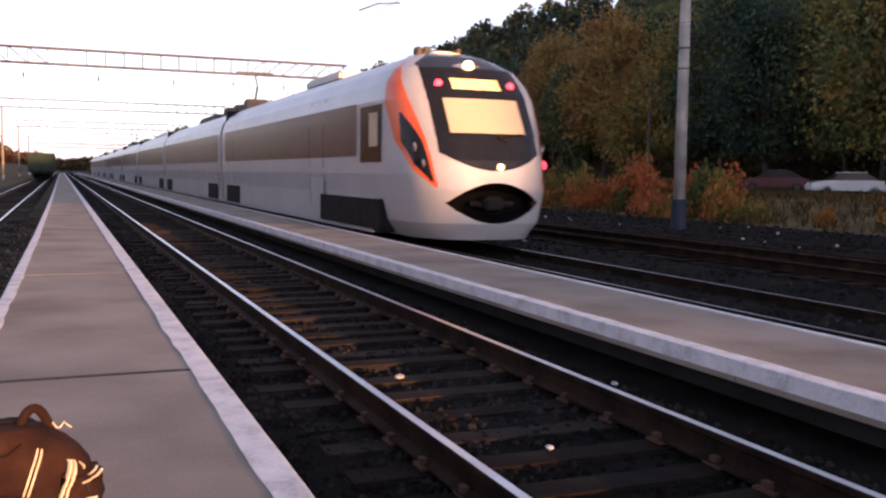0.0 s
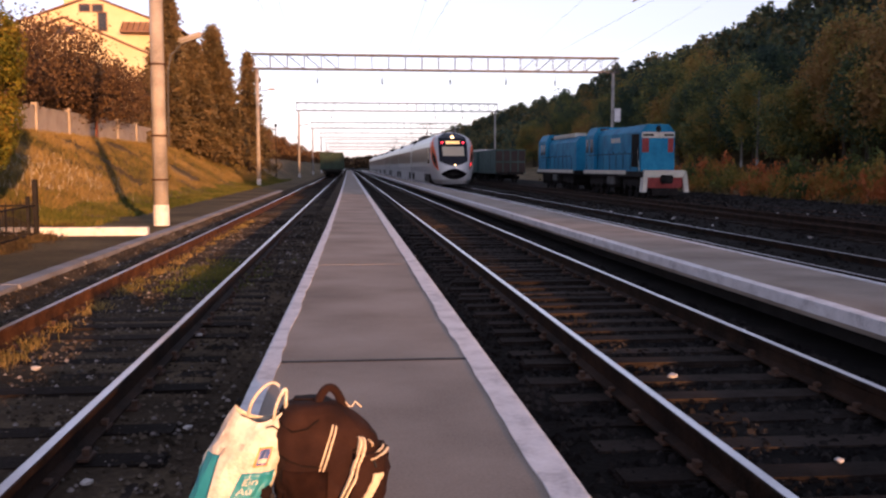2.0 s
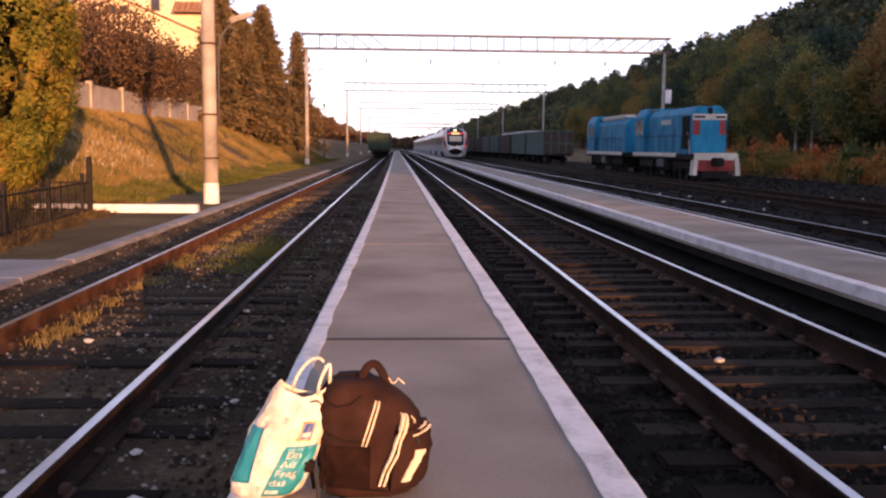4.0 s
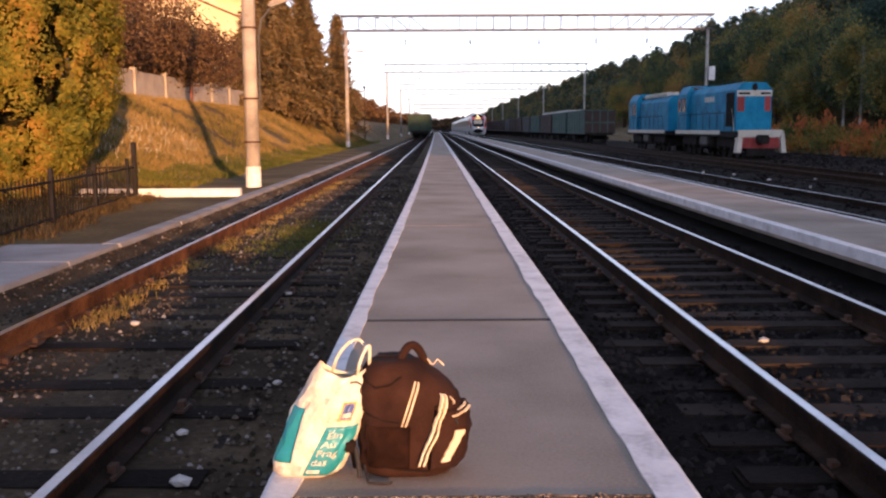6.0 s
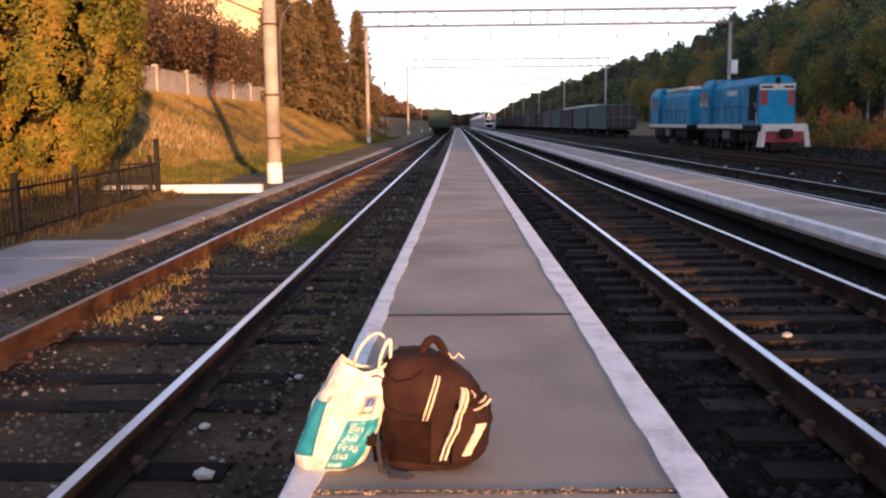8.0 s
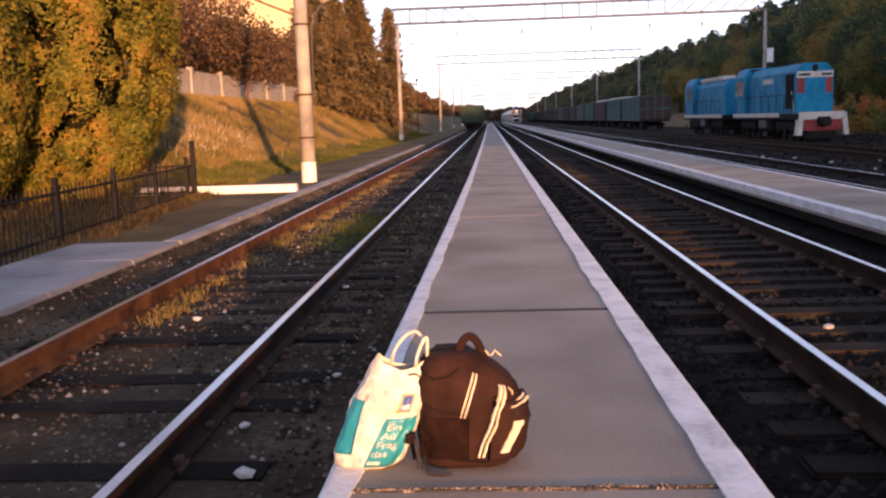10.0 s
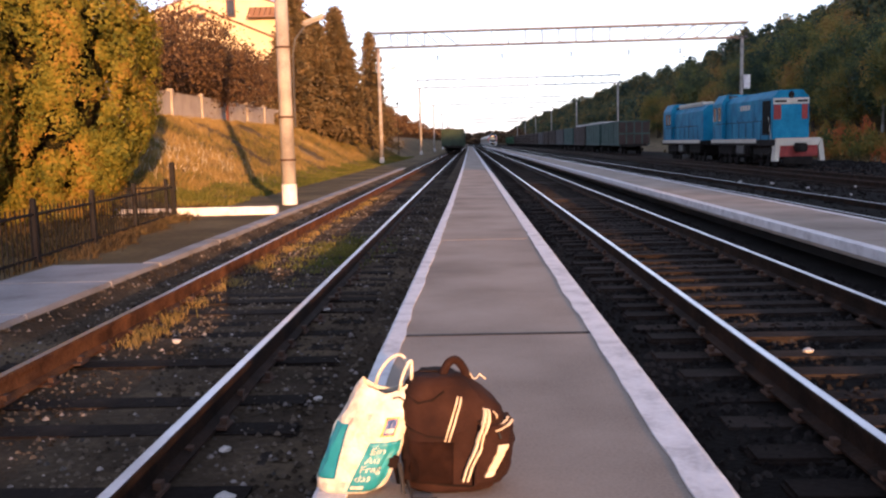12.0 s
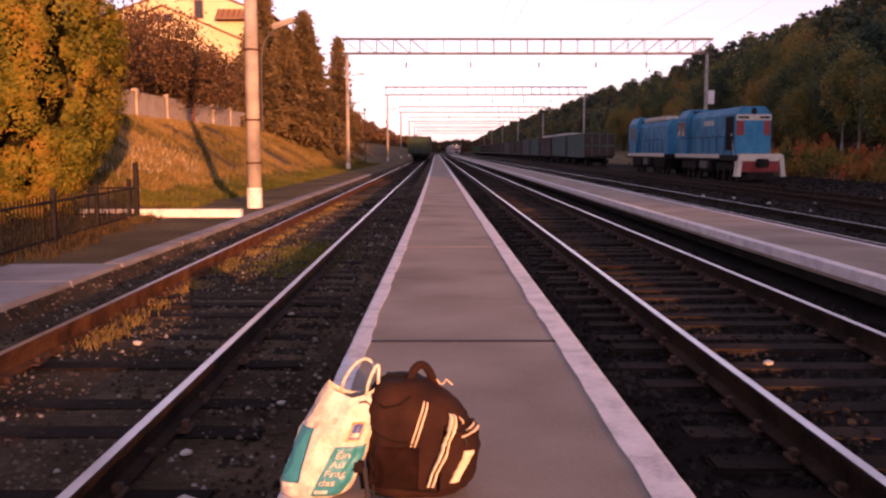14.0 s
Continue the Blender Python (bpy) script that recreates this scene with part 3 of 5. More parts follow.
# the big evergreens behind the fence
def thuja_mesh(r, h, lobes, per):
    """Rounded lobes of fan-shaped sprays with dark gaps between them."""
    z = RNG.uniform(0.0, 1.0, lobes) ** 1.15
    ang = RNG.uniform(0, 2 * np.pi, lobes)
    prof = np.interp(z, [0, 0.08, 0.2, 0.4, 0.62, 0.8, 0.92, 1.0], [0.5, 0.66, 0.86, 1.0, 0.97, 0.76, 0.45, 0.12])
    rr = r * prof * RNG.uniform(0.78, 1.0, lobes)
    out = np.stack([np.cos(ang), np.sin(ang), 0.25 + 0 * ang], 1)
    c = np.stack([rr * np.cos(ang), rr * np.sin(ang), 0.25 + z * (h - 0.25)], 1)
    size = RNG.uniform(0.15, 0.34, lobes)
    d = unit(lobes * per)
    o = np.repeat(out, per, 0)
    d = np.where((d * o).sum(1, keepdims=True) < -0.2, -d, d)
    p = np.repeat(c, per, 0) + d * np.repeat(size, per)[:, None] * np.array([1, 1, 1.35]) * RNG.uniform(0.75, 1.1, (lobes * per, 1))
    nrm = d + 0.35 * o + 0.5 * unit(lobes * per)
    nrm /= np.linalg.norm(nrm, axis=1, keepdims=True)
    a = np.cross(nrm, unit(lobes * per))
    a /= np.linalg.norm(a, axis=1, keepdims=True)
    b = np.cross(nrm, a)
    s = RNG.uniform(0.02, 0.045, (lobes * per, 1))
    return quads("foliage", p, a * s, b * s * 0.6)


for x, y, r, h in ((-9.55, 20.2, 2.6, 6.8), (-12.6, 19.2, 2.5, 7.4), (-11.4, 22.6, 2.1, 6.9), (-10.4, 16.4, 1.9, 5.6)):
    t = thing("thuja", pose(x, y, ground_z(x, y)), "broad dense thuja bush glowing yellow-green in evening sun", "shrub", "thujas behind the fence")
    mesh_part("foliage", thuja_mesh(r, h, 950, 115), L_THUJA, t)
    part("trunk", made_rod((0, 0, -0.3), (0, 0, h * 0.75), 0.16, 0.05, 8), M_BARK, t)
    # solid dark core whose colour gives the shade between the lobes
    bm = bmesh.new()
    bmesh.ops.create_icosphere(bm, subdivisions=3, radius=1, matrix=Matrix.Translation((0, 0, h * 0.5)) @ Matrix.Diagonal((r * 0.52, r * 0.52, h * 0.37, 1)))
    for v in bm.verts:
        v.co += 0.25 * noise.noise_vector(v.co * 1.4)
    part("dark_core", bm, M_PITCH, t)


# garden trees on the bank
BROWN = [tree_meshes(h * 0.88, rx, 100, 70, 0.06, 0.4, 0.13, zc, rz) for h, rx, zc, rz in ((5.6, 2.9, 0.6, 0.38), (5.0, 2.4, 0.6, 0.4), (6.2, 3.2, 0.62, 0.36))]
for i, (x, y) in enumerate(((-15.2, 41), (-17.5, 44), (-14.6, 46.5), (-16.5, 50), (-14.4, 52.5), (-19.5, 40), (-18.6, 52), (-14.8, 58), (-21.5, 46), (-15.4, 62), (-16.8, 57))):
    plant("garden_tree", BROWN[i % 3], pose(x, y, ground_z(x, y), 0, 0, i * 77), "low spreading garden tree with thin brown leaves behind the fence", "tree", "garden trees on the bank", L_BROWN)


def spruce(x, y, h, r, density=1.0):
    t = thing("spruce", pose(x, y, ground_z(x, y)), "tall dark spruce touched by evening sun on the bank", "tree", "spruces on the bank")
    part("trunk", made_rod((0, 0, -0.4), (0, 0, h), 0.2, 0.03, 8), M_BARK, t)
    cs, axs, ays = [], [], []
    n = int(h * 26 * density)
    for i in range(n):
        f = (i + RNG.random()) / n
        z = h * (0.08 + 0.92 * f)
        L = r * 1.15 * (1 - f) ** 0.8 * RNG.uniform(0.55, 1.12) + 0.08
        a = i * 2.39996 + RNG.normal() * 0.2
        d = np.array([math.cos(a), math.sin(a), -0.28 + 0.25 * f])
        k = 60
        s = RNG.uniform(0.1, 1, (k, 1))
        p = np.array([[0, 0, z]]) + d * L * s + RNG.normal(size=(k, 3)) * 0.2
        sd = np.array([-math.sin(a), math.cos(a), 0.0])
        cs.append(p)
        axs.append(np.repeat(d[None] * 0.1, k, 0) + RNG.normal(size=(k, 3)) * 0.04)
        ays.append(np.repeat(sd[None] * 0.035, k, 0) + RNG.normal(size=(k, 3)) * 0.035 - np.array([0, 0, 0.035]))
    mesh_part("crown", quads("crown", np.concatenate(cs), np.concatenate(axs), np.concatenate(ays)), L_SPRUCE, t)


for x, y, h, r, dn in ((-14.9, 80, 12.6, 2.7, 1.1), (-11.3, 80, 11.2, 3.3, 1.4), (-14.2, 73, 7.6, 3.0, 1.2), (-12.4, 76, 8.8, 2.6, 1.2), (-10.1, 96, 11.8, 2.9, 0.35), (-10.6, 101, 8.2, 2.8, 0.9), (-12.6, 90, 9.0, 3.2, 1.2)):
    spruce(x, y, h, r, dn)


# ---- garden fence, hedge and house on the bank ----
M_HOUSE = material("house_plaster", [(0.58, 0.47, 0.27), (0.68, 0.57, 0.36)], scale=0.8, fine=20, bump=0.1, rough=0.9)
M_ROOF = material("roof_sheet", [(0.14, 0.08, 0.05), (0.22, 0.13, 0.09)], scale=1.2, fine=14, bump=0.2, rough=0.7)
M_GLASS = material("window_glass", [(0.02, 0.022, 0.025), (0.04, 0.043, 0.05)], scale=1, fine=5, rough=0.12, bump=0, spec=0.35)
M_BRICK = material("red_brick", [(0.16, 0.06, 0.035), (0.26, 0.1, 0.06)], scale=3, fine=30, bump=0.3, rough=0.9)
M_PANEL = material("fence_concrete", [(0.3, 0.27, 0.24), (0.45, 0.41, 0.36)], scale=1.3, fine=25, bump=0.2, rough=0.9)

t = thing("garden_fence", pose(0, 0, 0), "pale concrete panel fence with brick posts on the bank's top", "fence")
y = 34.0
k = 0
while y < 66:
    x = -14.2
    z = ground_z(x, y)
    part("panel", made_box(x - 0.05, x + 0.05, y + 0.16, y + 4.84, z - 0.1, z + 1.25, bevel=0.01), M_PANEL, t)
    part("post", made_box(x - 0.14, x + 0.14, y - 0.14, y + 0.14, z - 0.2, z + 1.4, bevel=0.01), M_BRICK if k % 3 == 1 else M_PANEL, t)
    y += 5.0
    k += 1
t = thing("hedge", pose(0, 0, 0), "clipped dark hedge along the bank's top", "hedge")
n = 9000
p = np.stack([RNG.uniform(-14.4, -13.2, n), RNG.uniform(67, 86, n), RNG.uniform(2.7, 4.0, n)], 1)
a, b = leaf_axes(n, 0.1)
mesh_part("leaves", quads("leaves", p, a, b), L_SPRUCE, t)


def gable_house(at, w, d, eave, ridge, label, windows):
    """Gable towards -y. w: width in x, d: depth in y."""
    t = thing("house", at, label, "house", "houses on the bank")
    prof = [(-w / 2, -1.0), (w / 2, -1.0), (w / 2, eave), (0, ridge), (-w / 2, eave)]
    bm = bmesh.new()
    a = [bm.verts.new((x, 0, z)) for x, z in prof]
    b = [bm.verts.new((x, d, z)) for x, z in prof]
    bm.faces.new(a)
    bm.faces.new(b[::-1])
    for i in (0, 1, 4):
        j = (i + 1) % 5
        bm.faces.new((a[j], a[i], b[i], b[j]))
    part("wall", bm, M_HOUSE, t)
    for s in (-1, 1):
        bm = bmesh.new()
        ox, oz = s * (w / 2 + 0.3), eave - 0.3 * (ridge - eave) / (w / 2)
        vs = []
        for yy in (-0.3, d + 0.3):
            vs += [bm.verts.new((ox, yy, oz + 0.05)), bm.verts.new((0, yy, ridge + 0.05)), bm.verts.new((0, yy, ridge + 0.17)), bm.verts.new((ox, yy, oz + 0.17))]
        for i in range(4):
            bm.faces.new((vs[i], vs[(i + 1) % 4], vs[4 + (i + 1) % 4], vs[4 + i]))
        bm.faces.new(vs[:4])
        bm.faces.new(vs[4:][::-1])
        part("roof", bm, M_ROOF, t)
    part("chimney", made_box(-w * 0.14 - 0.45, -w * 0.14 + 0.45, 0.5, 1.3, eave, ridge + 0.25, bevel=0.02), M_HOUSE, t)
    for x, z, ww, hh in windows:
        f = part("window", made_box(x - ww / 2 - 0.1, x + ww / 2 + 0.1, -0.06, 0.05, z - hh / 2 - 0.1, z + hh / 2 + 0.1), M_ROOF, t)
        part("pane", made_box(x - ww / 2, x + ww / 2, -0.08, 0.0, z - hh / 2, z + hh / 2), M_GLASS, f)
    return t


main = gable_house(pose(-20.95, 80, 5.0), 14.0, 12, 7.8, 10.36, "yellow plastered gable house with brown roof above the bank", [(-0.6, 9.5, 0.75, 0.5), (0.45, 9.5, 0.75, 0.5), (0.8, 8.4, 0.6, 1.4)])
bm = bmesh.new()
box(bm, 2.4, 4.9, -1.3, 0.2, 7.45, 7.55)
for k in range(6):
    rod(bm, (2.5 + 0.46 * k, -1.25, 7.55), (2.5 + 0.46 * k, -0.1, 8.4), 0.07, sides=6)
box(bm, 2.4, 4.9, -0.2, -0.05, 7.5, 8.4)
part("balcony_roof", bm, M_ROOF, main, "brown ribbed roof over the balcony")
part("balcony", made_box(2.5, 4.8, -1.2, -0.02, 5.3, 5.5, bevel=0.02), M_HOUSE, main)
gable_house(pose(-21.2, 73, 4.6), 13.5, 6.7, 5.1, 7.96, "lower yellow gable annex with brown eaves", [(-0.55, 7.1, 0.7, 0.45), (0.45, 7.1, 0.6, 0.5), (2.5, 3.6, 1.0, 1.4), (-2.5, 4.6, 1.0, 1.2)])

# ---- path, low wall and iron fence beside the old track ----
M_PATH = material("path_concrete", [(0.16, 0.155, 0.155), (0.25, 0.245, 0.25), (0.32, 0.315, 0.32)], scale=1.2, fine=30, bump=0.2, rough=0.85)
t = thing("path", pose(0, 0, 0), "grey concrete path slabs beside the old track", "path", kind="structure")
ys = [4.0, 6.3, 8.5, 10.6, 12.3]
for a, b in zip(ys[:-1], ys[1:]):
    part("slab", made_box(-5.72, -4.26, a + 0.008, b - 0.008, -0.5, -0.05, bevel=0.015), M_PATH, t)
y = 12.3
while y < 60:
    part("kerb", made_box(-4.52, -4.24, y + 0.01, y + 2.98, -0.5, -0.048, bevel=0.02), M_PATH, t)
    y += 3
t = thing("low_wall", pose(0, 0, 0), "low whitewashed concrete wall at the foot of the bank", "wall", kind="structure")
for a, b in ((-11.6, -9.4), (-9.4, -7.3), (-7.3, -4.56)):
    part("block", made_box(a + 0.005, b - 0.005, 21.4, 21.68, -0.4, 0.1, bevel=0.02), M_WHITE, t)

t = thing("iron_fence", pose(0, 0, 0), "low dark iron railing with thin upright bars", "fence")
fx0, fx1, fy0, fy1 = -5.77, -6.67, 9.9, 20.4


def fence_x(y):
    return fx0 + (fx1 - fx0) * (y - fy0) / (fy1 - fy0)


bm = bmesh.new()
bar = made_box(-0.007, 0.007, -0.007, 0.007, -0.12, 0.74)
BAR = bpy.data.meshes.new("bar")
bar.to_mesh(BAR)
bar.free()
y = fy0
i = 0
while y <= fy1:
    x = fence_x(y)
    if i % 16 == 0:
        part("post", made_box(x - 0.035, x + 0.035, y - 0.035, y + 0.035, -0.3, 0.86, bevel=0.006), M_DARK, t)
    else:
        ob = mesh_part("bar", BAR, M_DARK, t)
        ob.location = (x, y, 0)
    y += 0.155
    i += 1
for z in (0.05, 0.64):
    bm = bmesh.new()
    rod(bm, (fence_x(fy0), fy0, z), (fence_x(fy1), fy1, z), 0.02, sides=6)
    part("rail", bm, M_DARK, t)
part("post", made_box(fx1 - 0.05, fx1 + 0.05, fy1 + 0.0, fy1 + 0.1, -0.3, 1.2, bevel=0.006), M_DARK, t)
# a second run across, along the wall
for k in range(20):
    ob = mesh_part("bar", BAR, M_DARK, t)
    ob.location = (fx1 - 0.15 - 0.15 * k, fy1, 0)
for z in (0.05, 0.64):
    part("rail", made_rod((fx1, fy1, z), (fx1 - 3.2, fy1, z), 0.02, sides=6), M_DARK, t)

# street lamp arm on the near concrete pole
t = thing("street_lamp", pose(-4.95, 25, 0), "small street lamp on a curved arm clamped to the pole", "lamp")
bm = bmesh.new()
pts = [(0.24, 0, 2.0), (0.26, 0, 3.9), (0.34, 0, 4.35), (0.6, 0, 4.65)]
for p, q in zip(pts[:-1], pts[1:]):
    rod(bm, p, q, 0.022, sides=6)
part("arm", bm, M_STEEL, t)
bm = bmesh.new()
box(bm, -0.34, 0.34, -0.13, 0.13, -0.07, 0.07, bevel=0.055)
bm.transform(pose(0.86, 0, 4.82, 0, -20, 0))
part("lamp_head", bm, M_POLE, t)
for z in (1.1, 2.25, 4.1):
    part("clamp", made_rod((0, 0, z), (0, 0, z + 0.05), 0.225, 0.225, 12), M_RUST, t)

# dark-blue foot band and steps of the pole across the yard
t = thing("pole_band", pose(18.75, 25, 0), "dark blue painted band round the concrete pole's foot", "paint band")
M_BLUEBAND = material("dark_blue_paint", [(0.012, 0.018, 0.035), (0.03, 0.04, 0.07)], scale=4, rough=0.7)
part("band", made_rod((0, 0, ground_z(18.75, 25)), (0, 0, 0.75), 0.245, 0.243, 14), M_BLUEBAND, t)
part("ring", made_rod((0, 0, 5.6), (0, 0, 5.66), 0.2, 0.2, 14), M_STEEL, t)
part("ring", made_rod((0, 0, 4.95), (0, 0, 5.0), 0.2, 0.2, 14), M_STEEL, t)

# wooden utility poles before the wood
M_OLDWOOD = material("grey_old_wood", [(0.1, 0.09, 0.075), (0.2, 0.18, 0.15)], scale=3, fine=30, rough=0.9, bump=0.3)
for x, y, h in ((44, 65, 8.2), (43.5, 62.2, 8.0), (43.5, 99, 8.0), (43.5, 95, 8.2), (43.5, 57.5, 6.5)):
    t = thing("utility_pole", pose(x, y, ground_z(x, y)), "thin dark wooden utility pole with a short crossarm", "pole", "utility poles before the wood")
    part("shaft", made_rod((0, 0, -0.4), (0, 0, h), 0.15, 0.11, 8), M_OLDWOOD, t)
    part("foot", made_rod((0.0, 0, -0.3), (0.0, 0, 1.0), 0.16, 0.16, 8), M_POLE, t, "pale concrete foot")
    part("crossarm", made_box(-0.7, 0.7, -0.05, 0.05, h - 0.5, h - 0.4), M_BARK, t)

# fittings on the farther poles
t = thing("equipment_box", pose(21.9, 75.5, 0), "pale grey equipment box clamped to the gantry pole", "equipment box")
part("casing", made_box(0.12, 0.62, -0.25, 0.25, 5.2, 6.3, bevel=0.03), M_WHITE, t)
part("bracket", made_box(-0.2, 0.15, -0.06, 0.06, 5.6, 5.72), M_STEEL, t)
part("bracket", made_box(-0.2, 0.15, -0.06, 0.06, 6.0, 6.12), M_STEEL, t)
for y in (75.5, 137.5):
    t = thing("street_lamp", pose(-7.2, y, 0), "small street lamp on a short arm clamped to the gantry pole", "lamp", "lamps on the gantry poles")
    part("arm", made_rod((0.1, 0, 7.45), (0.95, 0, 7.6), 0.03, sides=6), M_STEEL, t)
    part("lamp_head", made_box(0.85, 1.4, -0.12, 0.12, 7.56, 7.7, bevel=0.05), M_POLE, t)
for x, y, h in ((-8.6, 112, 6.0), (-8.8, 165, 6.2)):
    t = thing("lamp_post", pose(x, y, ground_z(x, y)), "thin dark lamp post on the grassy bank", "lamp post", "lamp posts on the bank")
    part("shaft", made_rod((0, 0, -0.3), (0, 0, h), 0.07, 0.05, 8), M_DARK, t)
    part("lantern", made_box(-0.14, 0.14, -0.14, 0.14, h, h + 0.35, bevel=0.06), M_DARK, t)


# ---- the express train ----
M_SILVER = material("silver_paint", [(0.42, 0.43, 0.44), (0.5, 0.51, 0.52)], scale=0.6, fine=8, rough=0.42, metal=0.15, bump=0.02, coat=0.2)
M_ORANGE = material("orange_paint", [(0.75, 0.11, 0.02), (0.85, 0.15, 0.035)], scale=1, fine=8, rough=0.35, bump=0.0, coat=0.3)
M_BLACK = material("black_gloss", [(0.008, 0.009, 0.012), (0.016, 0.017, 0.022)], scale=1, fine=8, rough=0.2, bump=0, spec=0.25)
M_BAND = material("brown_window_band", [(0.045, 0.026, 0.021), (0.09, 0.05, 0.038)], scale=0.25, fine=2, rough=0.3, bump=0.01, spec=0.25)
# cream colour paints the sunset sky mirrored in the train's glass
M_SKYPANE = material("cream_reflection", [(0.5, 0.42, 0.3), (0.57, 0.48, 0.34)], scale=1, fine=6, rough=0.3, bump=0, coat=0.4)
M_LAMPRED = glow("red_lamp", (1.0, 0.04, 0.05), 2.2)
M_LAMPWARM = glow("warm_lamp", (1.0, 0.6, 0.22), 2.4)
# near black that paints the shade inside openings
M_PIT = material("recess_black", [(0.003, 0.003, 0.003), (0.006, 0.005, 0.005)], scale=3, rough=0.7, spec=0.05)
M_SIGN = glow("amber_sign", (1.0, 0.6, 0.2), 0.4)
M_LENS = material("lamp_lens", [(0.3, 0.3, 0.32), (0.5, 0.48, 0.46)], scale=8, fine=30, rough=0.15, metal=0.6, bump=0)
M_ROOFGEAR = material("roof_gear", [(0.06, 0.055, 0.05), (0.14, 0.12, 0.1)], scale=2, fine=20, rough=0.7)

W_Z = ([0.16, 0.5, 1.0, 1.5, 3.1, 3.48, 3.8, 4.04, 4.2, 4.29, 4.33], [1.34, 1.58, 1.7, 1.77, 1.77, 1.67, 1.45, 1.1, 0.73, 0.36, 0.02])
F_Z = ([0.16, 0.5, 1.2, 1.8, 2.4, 3.2, 3.8, 4.14, 4.33], [0.25, 0.06, 0.0, 0.13, 0.42, 0.95, 1.55, 2.3, 3.1])
NOSE_END = 2.9


def nose_point(u, z):
    f = float(np.interp(z, *F_Z))
    w = float(np.interp(z, *W_Z))
    return Vector((u * w, f + (NOSE_END - f) * (1 - (1 - abs(u) ** 3.4) ** 0.34), z))


def nose_kind(u, x, z):
    ax, au = abs(x), abs(u)
    if ax < 0.86 and 2.36 < z < 3.1:
        return "windscreen"
    if ax < 0.56 and 3.3 < z < 3.55:
        return "destination_sign"
    if z > 1.58 + 0.32 * (ax / 1.05) ** 2 and ax < float(np.interp(z, [1.6, 1.95, 2.5, 3.3, 3.9, 4.4], [1.05, 1.13, 1.15, 1.16, 1.1, 0.3])):
        return "windscreen_surround"
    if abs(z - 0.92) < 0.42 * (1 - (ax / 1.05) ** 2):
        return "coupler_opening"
    zz = [1.22, 1.6, 2.2, 3.0, 3.6, 4.0]
    if 1.22 < z < 4.0:
        o = float(np.interp(z, zz, [0.705, 0.87, 0.955, 0.98, 0.982, 0.97]))
        i = float(np.interp(z, zz, [0.68, 0.7, 0.74, 0.82, 0.9, 0.962]))
        if i < au < o:
            zb = [1.36, 1.7, 2.2, 2.8]
            if 1.36 < z < 2.8 and float(np.interp(z, zb, [0.71, 0.735, 0.775, 0.9])) < au < float(np.interp(z, zb, [0.735, 0.855, 0.925, 0.915])):
                return "headlight_housing"
            return "orange_panel"
    return "shell"


